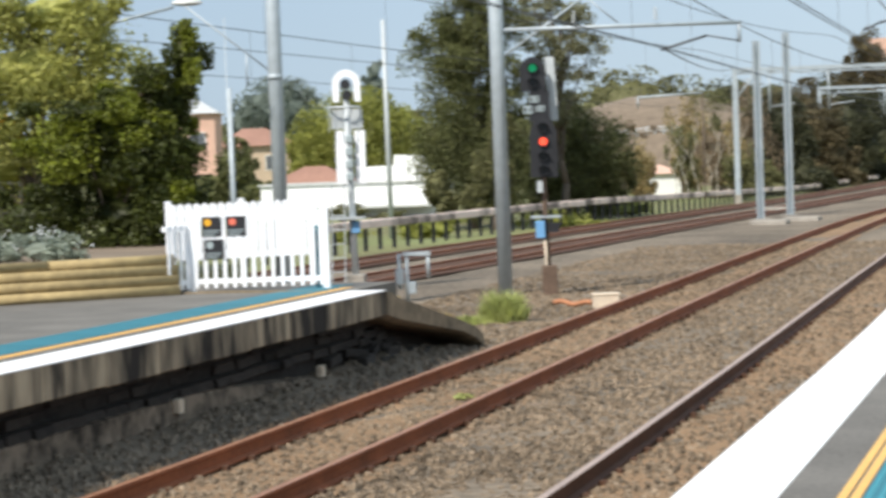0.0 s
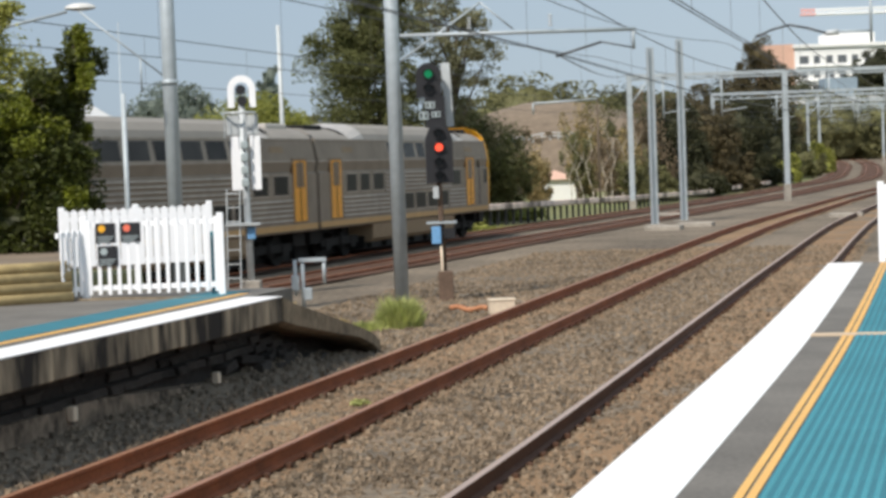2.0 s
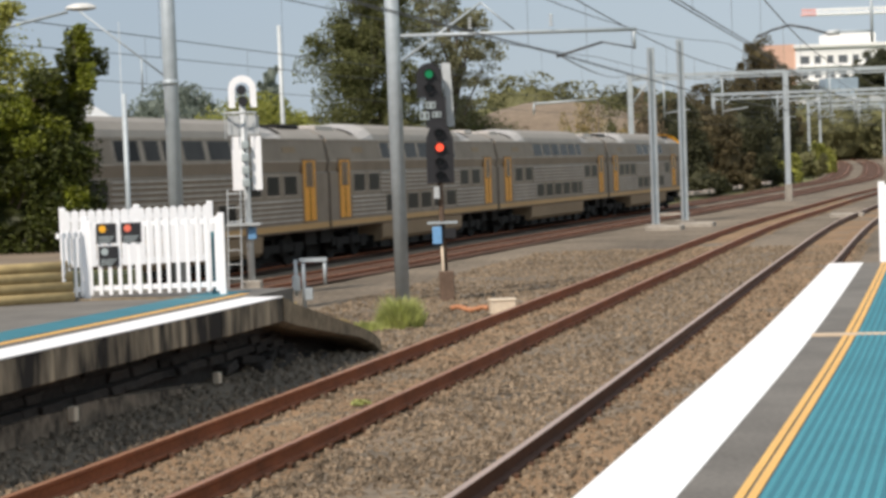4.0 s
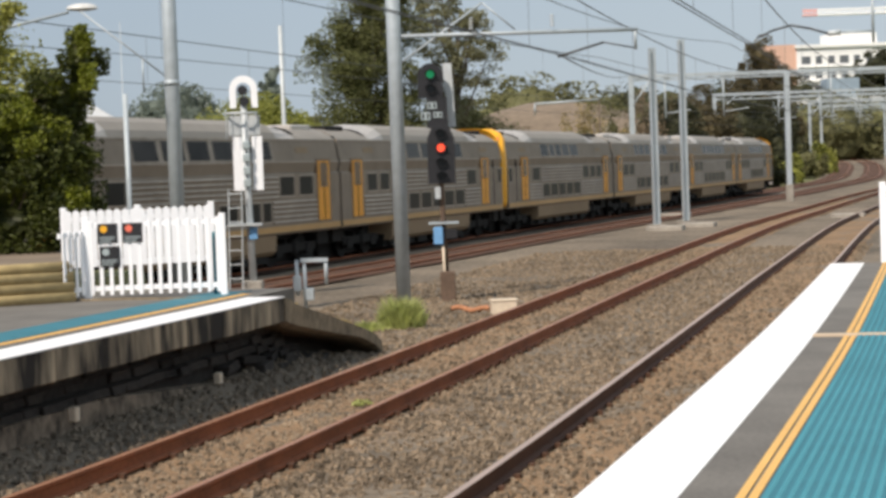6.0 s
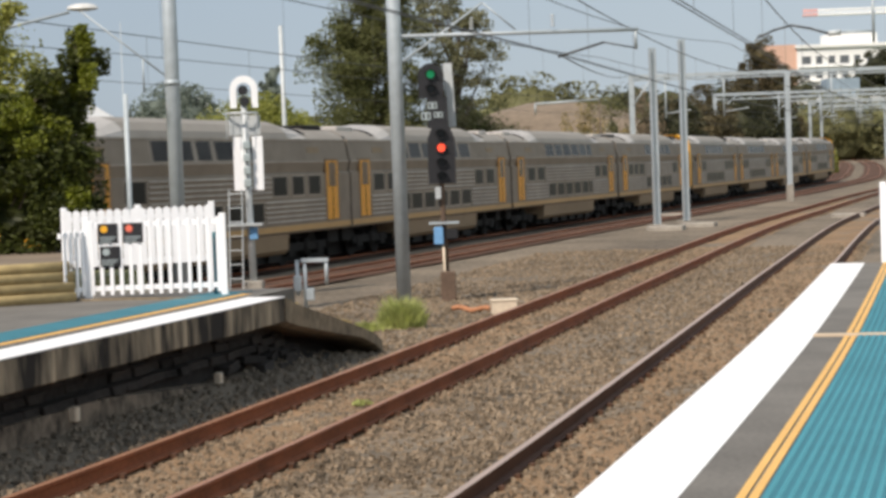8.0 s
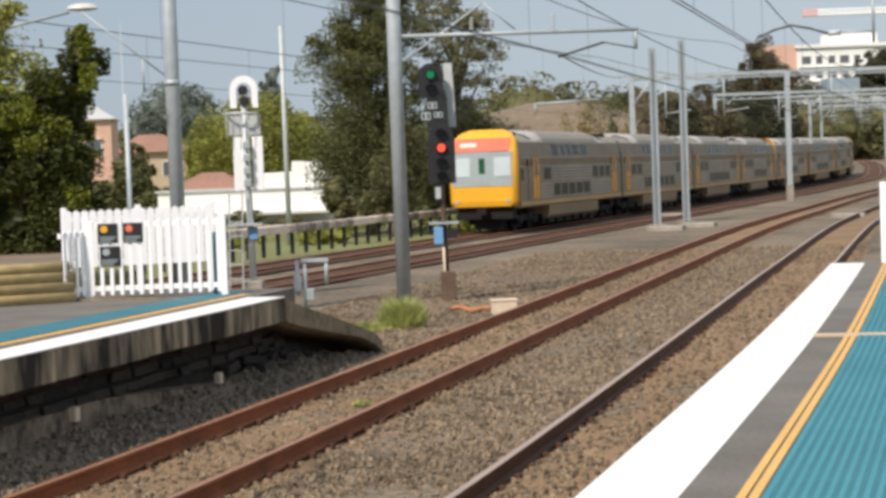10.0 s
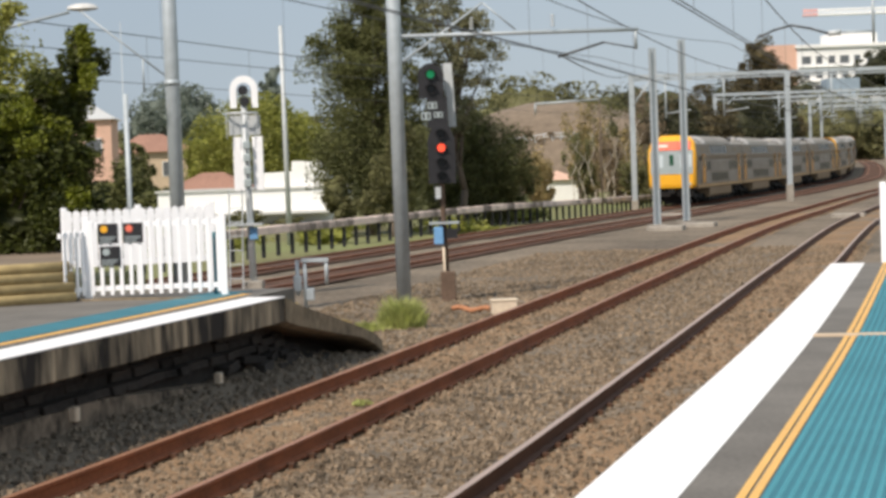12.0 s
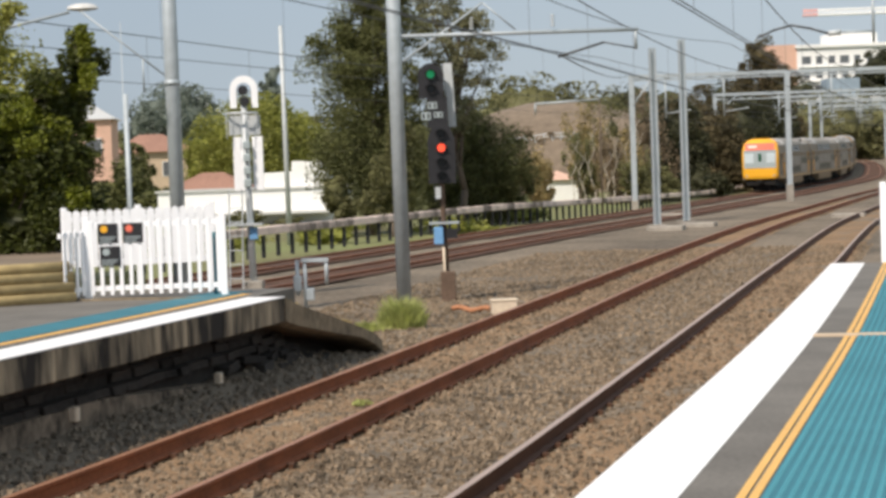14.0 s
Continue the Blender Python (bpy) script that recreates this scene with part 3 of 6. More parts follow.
def left_platform():
    e, z = -1.5, 1.0
    bm = bmesh.new()
    sweep(bm, NEAR.spine(-45, 26.6, 2, 0, 0), [(e - 0.44, z - 0.32), (e - 11.5, z - 0.32), (e - 11.5, -0.6), (e - 0.44, -0.6)])
    plinth = bmesh.new()
    sweep(plinth, NEAR.spine(-45, 26.6, 0.6, 0, 0), [(e - 0.28, 0.30), (e - 0.46, 0.33), (e - 0.46, -0.4), (e - 0.25, -0.4)])
    for v in plinth.verts:
        if v.co.y > 21.5 and v.co.z > 0:
            v.co.z -= 0.07 * (v.co.y - 21.5)
    base = thing("wall_plinth", "grimy brown stone plinth below the platform wall", "platform wall", kind="structure", bm=plinth, mats=PLINTH)
    for y, h, tall in ((20.3, 0.31, 0.15), (24.5, 0.21, 0.14)):
        stub = bmesh.new()
        box(stub, -0.29, -0.2, -0.055, 0.055, h - tall, h, local(y, e))
        bevelled(stub, 0.012)
        part("concrete_stub", stub, CREAM, base, "pale concrete stub on the plinth")
    thing("platform_wall", "dark retaining wall under the platform, shade in its colour", "platform wall", kind="structure", bm=bm, mats=BRICK)
    strip("platform_far", NEAR, -45, 28.4, e - 0.5, e - 11.5, z - 0.004, ASPHALT, "grey asphalt of the opposite platform", 0.3)
    strip("platform_edge_line", NEAR, -45, 26.4, e + 0.01, e - 0.5, z + 0.004, WHITE, "broad white painted platform edge", 0.012)
    strip("yellow_line", NEAR, -45, 27.2, e - 0.73, e - 0.86, z + 0.002, YELLOW_LINE, "worn yellow safety line", 0.004)
    tile_run("tactile_paving", e - 0.9, e - 1.5, 12.0, 27.6, z, "teal tactile paving strip of the opposite platform")
    # coping slabs, each its own piece
    edge = thing("platform_coping", "overhanging stained concrete coping slabs", "platform coping", kind="structure")
    s1, rnd = NEAR.s_of_y(26.4), random.Random(7)
    s = s1 - 1.2 * 20
    meshes = []
    for k in range(4):
        b = bmesh.new()
        box(b, -0.5, 0, -0.595, 0.595, -0.33, -0.008)
        bevelled(b, 0.012)
        for v in b.verts:
            v.co.z += 0.004 * (k - 1.5)
        meshes.append(mesh_of("coping_slab", b, COPING))
    while s < s1 - 0.1:
        side = NEAR.side(s + 0.6)
        m = Matrix((side, Vector((-side.y, side.x, 0)), Vector((0, 0, 1)))).transposed().to_4x4()
        m.translation = NEAR.at(s + 0.6) + side * e + Vector((0, 0, z))
        part("coping_slab", meshes[rnd.randrange(4)], COPING, edge, at=m)
        s += 1.2
    # ramp at the end: sloping slab on a dark wall
    bm = bmesh.new()
    pts = []
    for y, top, deep in ((26.42, 0.985, 0.36), (27.0, 0.86, 0.34), (28.0, 0.67, 0.29), (29.0, 0.485, 0.24), (30.0, 0.295, 0.18), (30.7, 0.15, 0.2), (31.15, -0.02, 0.2)):
        m = local(y)
        wob = 0.03 * noise.noise((y * 3.1, 0, 0))
        pts.append([m @ Vector((a, 0, u)) for a, u in ((e + wob, top), (e - 2.2, top + 0.05), (e - 5, top), (e - 5, top - deep), (e - 0.1 + wob, top - deep), (e + wob, top - deep * 0.85))])
    rings = [[bm.verts.new(v) for v in ring] for ring in pts]
    for r0, r1 in zip(rings, rings[1:]):
        for i in range(6):
            bm.faces.new((r0[i], r0[(i + 1) % 6], r1[(i + 1) % 6], r1[i]))
    bm.faces.new(rings[0][::-1])
    bm.faces.new(rings[-1])
    thing("platform_ramp", "sloping earth-stained concrete ramp at the platform end", "ramp", kind="structure", bm=bm, mats=RAMP)
    bm = bmesh.new()
    rings = []
    for y, top in ((26.6, 0.60), (28.0, 0.42), (29.2, 0.24), (31.0, -0.1)):
        m = local(y)
        rings.append([bm.verts.new(m @ Vector((a, 0, u))) for a, u in ((e - 0.66, top), (e - 4.9, top), (e - 4.9, -0.6), (e - 0.66, -0.6))])
    for r0, r1 in zip(rings, rings[1:]):
        for i in range(4):
            bm.faces.new((r0[i], r0[(i + 1) % 4], r1[(i + 1) % 4], r1[i]))
    bm.faces.new(rings[0][::-1])
    bm.faces.new(rings[-1])
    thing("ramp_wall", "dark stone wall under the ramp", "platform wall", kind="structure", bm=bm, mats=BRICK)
    # planted bank behind the platform end
    bm = bmesh.new()
    rings = []
    for y, z1, a in ((28.2, 0.98, -5.0), (30.5, 0.99, -6.3), (35, 1.0, -6.95), (36, -0.5, -7.1)):
        m = local(y)
        rings.append([bm.verts.new(m @ Vector((q, 0, u))) for q, u in ((a, z1), (-12.5, z1), (-12.8, -0.6), (a + 0.06, -0.6))])
    for r0, r1 in zip(rings, rings[1:]):
        for i in range(4):
            bm.faces.new((r0[i], r0[(i + 1) % 4], r1[(i + 1) % 4], r1[i]))
    bm.faces.new(rings[0][::-1])
    bm.faces.new(rings[-1])
    thing("earth_bank", "dry earth bank behind the platform end", "bank", kind="structure", bm=bm, mats=LAWN)


def stone_mesh(w, h, rnd):
    """A roughly squared block with uneven corners."""
    b = bmesh.new()
    for v in box(b, -0.18, 0, -w / 2, w / 2, -h / 2, h / 2):
        v.co += Vector((rnd.uniform(-0.025, 0.02), rnd.uniform(-0.02, 0.02), rnd.uniform(-0.012, 0.012)))
    bevelled(b, 0.012)
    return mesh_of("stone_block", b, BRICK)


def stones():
    """Uneven courses of near-black blocks under the coping and the ramp, with fallen slabs at the end."""
    wall = thing("stone_facing", "rough stone courses under the coping, shade painted near-black", "stone wall", kind="structure")
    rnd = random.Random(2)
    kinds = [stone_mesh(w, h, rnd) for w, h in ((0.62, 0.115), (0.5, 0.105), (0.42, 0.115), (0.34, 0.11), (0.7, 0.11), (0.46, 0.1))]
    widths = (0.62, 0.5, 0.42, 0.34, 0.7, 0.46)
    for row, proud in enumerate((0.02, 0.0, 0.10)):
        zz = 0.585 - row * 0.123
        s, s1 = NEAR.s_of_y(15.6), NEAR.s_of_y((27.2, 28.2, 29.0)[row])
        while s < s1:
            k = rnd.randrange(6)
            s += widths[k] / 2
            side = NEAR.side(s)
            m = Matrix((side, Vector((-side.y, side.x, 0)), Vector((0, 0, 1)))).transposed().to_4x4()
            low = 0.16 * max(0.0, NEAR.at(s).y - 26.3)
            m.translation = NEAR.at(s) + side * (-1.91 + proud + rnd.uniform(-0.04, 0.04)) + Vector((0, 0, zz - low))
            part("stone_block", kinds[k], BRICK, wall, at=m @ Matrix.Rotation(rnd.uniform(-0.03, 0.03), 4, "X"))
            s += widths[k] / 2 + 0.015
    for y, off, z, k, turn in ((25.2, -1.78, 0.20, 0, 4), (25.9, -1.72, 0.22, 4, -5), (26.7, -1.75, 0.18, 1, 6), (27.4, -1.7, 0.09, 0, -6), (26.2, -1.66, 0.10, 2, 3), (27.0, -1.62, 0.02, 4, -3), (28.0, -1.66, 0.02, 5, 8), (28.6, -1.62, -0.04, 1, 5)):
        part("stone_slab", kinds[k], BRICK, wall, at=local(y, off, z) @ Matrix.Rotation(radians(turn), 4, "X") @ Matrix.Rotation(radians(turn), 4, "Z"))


ground()
ballast()
rusty_strips()
far_strips()
shoulder()
loose_stones()
tracks()
right_platform()
left_platform()


# ---- fences and signs ----
def paling_mesh(w, h, t, point):
    b = bmesh.new()
    prism(b, [(-w / 2, 0), (w / 2, 0), (w / 2, h - point), (0, h), (-w / 2, h - point)], -t / 2, t / 2)
    return mesh_of("paling", b, FENCE_WHITE)


def fence(name, words, a, b, height, pitch, width, rails, posts, point, group="", lift=0.05, deep=0.02):
    """A white paling fence from a to b; rails: heights, posts: fractions."""
    a, b = Vector(a), Vector(b)
    d = b - a
    ang = math.atan2(d.y, d.x)
    run = math.hypot(d.x, d.y)
    grade = d.z / run
    ob = thing(name, words, "fence", at=Matrix.Translation(a) @ Matrix.Rotation(ang, 4, "Z"), group=group)
    me = paling_mesh(width, height - 0.01 - lift, 0.018, point)
    n = int(run / pitch)
    for i in range(n):
        x = (i + 0.5) * run / n
        part("paling", me, FENCE_WHITE, ob, at=Matrix.Translation((x, -0.035, lift + grade * x)))
    for z in rails:
        bm = bmesh.new()
        box(bm, 0, run, -0.025, 0.025, z - 0.035, z + 0.035)
        for v in bm.verts:
            v.co.z += grade * v.co.x
        part("rail", bm, FENCE_WHITE, ob)
    for f in posts:
        bm = bmesh.new()
        x = f * run
        box(bm, x - 0.045, x + 0.045, -0.045, 0.045, grade * x - deep, grade * x + height + 0.03)
        bevelled(bm, 0.008)
        part("post", bm, FENCE_WHITE, ob)
    return ob


def safety_sign(at, words, spot):
    """A black enamel panel with a coloured badge and rows of small writing shown as bars."""
    sign = thing("safety_sign", words, "sign", at=at, group="signs on the end fence")
    bm = bmesh.new()
    box(bm, -0.135, 0.135, -0.006, 0.006, -0.135, 0.135)
    bevelled(bm, 0.004)
    part("panel", bm, BLACK, sign)
    bm = bmesh.new()
    rod(bm, (-0.05, -0.006, 0.06), (-0.05, -0.010, 0.06), 0.05, n=12)
    part("badge", bm, spot, sign)
    for k in range(3):
        bm = bmesh.new()
        box(bm, -0.11, 0.11 - 0.03 * k, -0.009, -0.006, -0.05 - 0.03 * k - 0.007, -0.05 - 0.03 * k + 0.005)
        part("text_bar", bm, GREY_PANEL, sign)


def fences():
    fence("paling_fence", "white metal paling fence closing the platform end", (-4.83, 27.75, 1.0), (-2.98, 27.75, 1.0), 1.08, 0.13, 0.05, (0.14, 1.0), (0.0, 1.0), 0.0)
    fence("paling_fence", "short white paling fence beside the timber logs", (-5.12, 27.3, 1.0), (-4.88, 27.72, 1.0), 0.95, 0.11, 0.05, (0.14, 0.88), (), 0.03)
    fence("picket_fence", "white painted close-boarded picket fence with pointed tops", (-5.45, 29.5, 1.0), (-3.36, 29.85, 1.02), 1.2, 0.112, 0.108, (0.42, 1.05), (0.0, 0.5, 1.0), 0.035, lift=0.36, deep=0.5)
    fence("paling_fence", "white metal paling fence on the near platform end", (6.21, 28.75, 1.07), (10.5, 27.7, 1.07), 1.1, 0.145, 0.05, (0.16, 1.02), (0.0, 0.5, 1.0), 0.0)
    red, yel = RED_PANEL, YELLOW
    safety_sign(pose(-4.53, 27.69, 1.885), "black warning sign with yellow badge on the fence", yel)
    safety_sign(pose(-4.19, 27.69, 1.885), "black warning sign with red badge on the fence", red)
    safety_sign(pose(-4.51, 27.69, 1.575), "black notice with pale badge below the others", GREY_PANEL)
    safety_sign(pose(6.48, 28.62, 1.98, 0, 0, -14), "black warning sign with red badge on the end fence", red)
    bm = bmesh.new()
    box(bm, -0.03, 0.03, -0.03, 0.03, 0, 0.85)
    bevelled(bm, 0.006)
    thing("marker_post", "slim teal marker post behind the fence", "post", at=pose(-3.12, 28.0, 1.0), bm=bm, mats=TEAL)


def timber_wall():
    """Stacked round logs that hold the flower bed."""
    a, b = Vector((-4.95, 27.35, 0)), Vector((-9.2, 24.9, 0))
    ob = thing("log_wall", "low retaining wall of stacked treated-pine logs", "retaining wall", kind="")
    rnd = random.Random(5)
    for k in range(4):
        r = 0.075
        z = 1.0 + 0.06 + k * 0.135
        back = Vector((-0.02, 0.05, 0)) * k
        bm = bmesh.new()
        cut = a.lerp(b, rnd.uniform(0.35, 0.65))
        rod(bm, a + back + Vector((0, 0, z)), cut + back + Vector((0, 0, z + rnd.uniform(-0.01, 0.01))), r, r * 0.95, 10)
        part("log", bm, TIMBER, ob)
        bm = bmesh.new()
        rod(bm, cut + back + (b - a).normalized() * 0.02 + Vector((0, 0, z)), b + back + Vector((0, 0, z)), r * 0.97, r, 10)
        part("log", bm, TIMBER, ob)
    bm = bmesh.new()
    vs = []
    for z in (0.95, 1.48):
        vs.append([bm.verts.new(v) for v in (Vector((-5.1, 27.5, z)), Vector((-9.3, 25.1, z)), Vector((-12, 33, z)), Vector((-6.6, 35.5, z)))])
    for i in range(4):
        bm.faces.new((vs[0][i], vs[0][(i + 1) % 4], vs[1][(i + 1) % 4], vs[1][i]))
    bm.faces.new(vs[1])
    thing("flower_bed", "raised earth bed behind the logs", "garden bed", kind="structure", bm=bm, mats=EARTH)


# ---- masts, signals, lineside equipment ----
def mast(name, words, x, y, z0, h, r, top=None, sides=10, lean=0.0, mat=None, foot=0.0):
    ob = thing(name, words, "pole", at=pose(x, y, z0))
    bm = bmesh.new()
    rod(bm, (0, 0, -0.3), (lean, 0, h), r, r if top is None else top, sides)
    part("shaft", bm, mat or GALV, ob)
    if foot:
        bm = bmesh.new()
        box(bm, -foot, foot, -foot, foot, -0.4, 0.12)
        bevelled(bm, 0.03)
        part("footing", bm, CONCRETE, ob)
    return ob


def h_mast(name, words, x, y, z0, h, w):
    """A rolled steel column of H section on a concrete footing."""
    ob = thing(name, words, "pole", at=pose(x, y, z0, 0, 0, 18))
    bm = bmesh.new()
    a, b, c = w / 2, w / 2 - 0.02, 0.012
    prism(bm, [(-a, -a), (-b, -a), (-b, -c), (b, -c), (b, -a), (a, -a), (a, a), (b, a), (b, c), (-b, c), (-b, a), (-a, a)], -h, 0.2, Matrix.Rotation(radians(-90), 4, "X"))
    part("shaft", bm, GALV, ob)
    bm = bmesh.new()
    box(bm, -0.38, 0.38, -0.38, 0.38, -0.5, 0.02)
    bevelled(bm, 0.03)
    part("footing", bm, CONCRETE, ob)
    return ob


def masts():
    p = mast("overhead_wire_mast", "thick grey steel mast behind the picket fence", -5.15, 40.0, -0.3, 11.0, 0.145, 0.14, 12, -0.03)
    bm = bmesh.new()
    rod(bm, (-0.1, 0, 4.88), (-1.9, 0.1, 6.35), 0.02, n=6)
    part("stay_arm", bm, GALV, p)
    bm = bmesh.new()
    rod(bm, (-0.57, 0.02, 5.26), (-0.57, 0.02, 4.6), 0.018, n=6)
    part("drop_tube", bm, GALV, p)
    for h in (4.77,):
        bm = bmesh.new()
        rod(bm, (-0.02, 0, h - 0.05), (-0.02, 0, h + 0.05), 0.155, n=12)
        part("collar", bm, GALV, p)
    p = mast("overhead_wire_mast", "thick grey steel mast with a long cantilever boom", -0.87, 44.0, -0.2, 11.0, 0.16, 0.155, 12, -0.03, foot=0.0)
    # boom of the mast, over the nearest track
    bm = bmesh.new()
    rod(bm, (0.1, 0, 5.68), (5.25, 0.4, 5.68), 0.045, n=8)
    part("boom", bm, GALV, p)
    bm = bmesh.new()
    rod(bm, (0.1, 0, 5.1), (1.9, 0.15, 6.35), 0.03, n=6)
    rod(bm, (1.9, 0.15, 6.35), (2.6, 0.2, 5.75), 0.02, n=6)
    part("strut", bm, GALV, p)
    bm = bmesh.new()
    rod(bm, (5.2, 0.4, 5.71), (5.2, 0.4, 5.25), 0.035, n=6)
    part("drop_tube", bm, GALV, p)
    bm = bmesh.new()
    rod(bm, (5.2, 0.4, 5.28), (4.5, 0.35, 5.42), 0.018, n=6)
    rod(bm, (4.5, 0.35, 5.42), (3.5, 0.3, 5.14), 0.03, n=6)
    part("steady_arm", bm, WIRE, p)
    for dx in (1.65, 3.4):
        bm = bmesh.new()
        for k in range(4):
            rod(bm, (dx, 0.2, 5.80 + 0.07 * k), (dx, 0.2, 5.84 + 0.07 * k), 0.06, 0.03, 8)
        part("insulator", bm, PALE_GALV, p, "pale ribbed insulator")
    right = mast("overhead_wire_mast", "thick grey steel mast beside the near platform end", 10.2, 40.0, -0.2, 8.0, 0.15, 0.145, 12)
    bm = bmesh.new()
    rod(bm, (-0.1, 0, 6.05), (-1.75, 0, 6.05), 0.04, n=8)
    part("boom", bm, GALV, right)
    bm = bmesh.new()
    rod(bm, (-1.66, 0, 6.1), (-1.66, 0, 4.98), 0.03, n=6)
    part("drop_tube", bm, GALV, right)
    bm = bmesh.new()
    rod(bm, (-1.66, 0, 5.2), (-2.3, 0, 5.2), 0.022, n=6)
    part("registration_tube", bm, GALV, right)
    bm = bmesh.new()
    rod(bm, (-2.3, 0, 5.2), (-2.55, 0, 5.18), 0.06, 0.05, 8)
    part("insulator", bm, PALE_GALV, right, "pale ribbed insulator")
    bm = bmesh.new()
    for (x0, z0), (x1, z1) in zip(((-2.55, 5.18), (-2.9, 5.29), (-3.26, 5.36), (-3.6, 5.28)), ((-2.9, 5.29), (-3.26, 5.36), (-3.6, 5.28), (-3.93, 5.14))):
        rod(bm, (x0, 0, z0), (x1, 0, z1), 0.024, n=6)
    part("steady_arm", bm, WIRE, right)
    h_mast("overhead_wire_mast", "grey H-section steel mast on a concrete footing", 9.63, 91.5, -0.2, 7.9, 0.26)
    h_mast("overhead_wire_mast", "grey H-section steel mast on a concrete footing", 11.48, 96.0, -0.2, 8.5, 0.26)
    mast("street_light_pole", "slim pale tapered pole behind the fence", -5.78, 38.0, -0.3, 4.5, 0.05, 0.045, 8, 0.0, GALV)
    mast("aerial_pole", "thin grey aerial rod rising behind the tree", -5.87, 38.3, -0.3, 5.85, 0.014, 0.01, 6)
    mast("flag_pole", "tall slim pale pole beyond the tracks", -6.35, 85.0, 0.0, 8.8, 0.12, 0.085, 8, -0.06, PALE_GALV)
    lamp = thing("street_lamp", "grey street lamp with a pale curved head", "street lamp", at=pose(-6.63, 38.4, -0.14))
    bm = bmesh.new()
    rod(bm, (-2.9, 0, -1), (-2.9, 0, 5.35), 0.06, 0.045, 8)
    part("pole", bm, GALV, lamp)
    bm = bmesh.new()
    rod(bm, (-2.9, 0, 5.35), (-0.2, 0, 5.92), 0.035, 0.03, 8)
    rod(bm, (-2.9, 0, 4.85), (-1.4, 0, 5.66), 0.02, 0.02, 6)
    part("arm", bm, GALV, lamp)
    bm = bmesh.new()
    bmesh.ops.create_uvsphere(bm, u_segments=12, v_segments=8, radius=1)
    for v in bm.verts:
        v.co = Vector((0.05 + v.co.x * 0.3, v.co.y * 0.13, 5.98 + v.co.z * (0.1 if v.co.z > 0 else 0.05)))
    part("lamp_head", bm, ROOF_METAL, lamp)


def arch(w, h, n=10):
    """Outline of a plate with a round top."""
    r = w / 2
    pts = [(-r, 0), (r, 0)]
    for i in range(n + 1):
        t = math.pi * i / n
        pts.append((r * math.cos(t), h - r + r * math.sin(t)))
    return pts


def hood(bm, x, y, z, r, slot=0):
    """A lamp tube with a peaked hood, towards -y."""
    n = 12
    rings = []
    for yy, rr in ((0.0, r), (-0.06, r), (-0.06, r * 0.86), (-0.01, r * 0.86)):
        rings.append([bm.verts.new((x + rr * math.cos(2 * math.pi * i / n), y + yy - (0.10 if math.sin(2 * math.pi * i / n) > 0.2 and yy < -0.03 else 0), z + rr * math.sin(2 * math.pi * i / n))) for i in range(n)])
    for r0, r1 in zip(rings, rings[1:]):
        for i in range(n):
            bm.faces.new((r0[i], r0[(i + 1) % n], r1[(i + 1) % n], r1[i])).material_index = slot


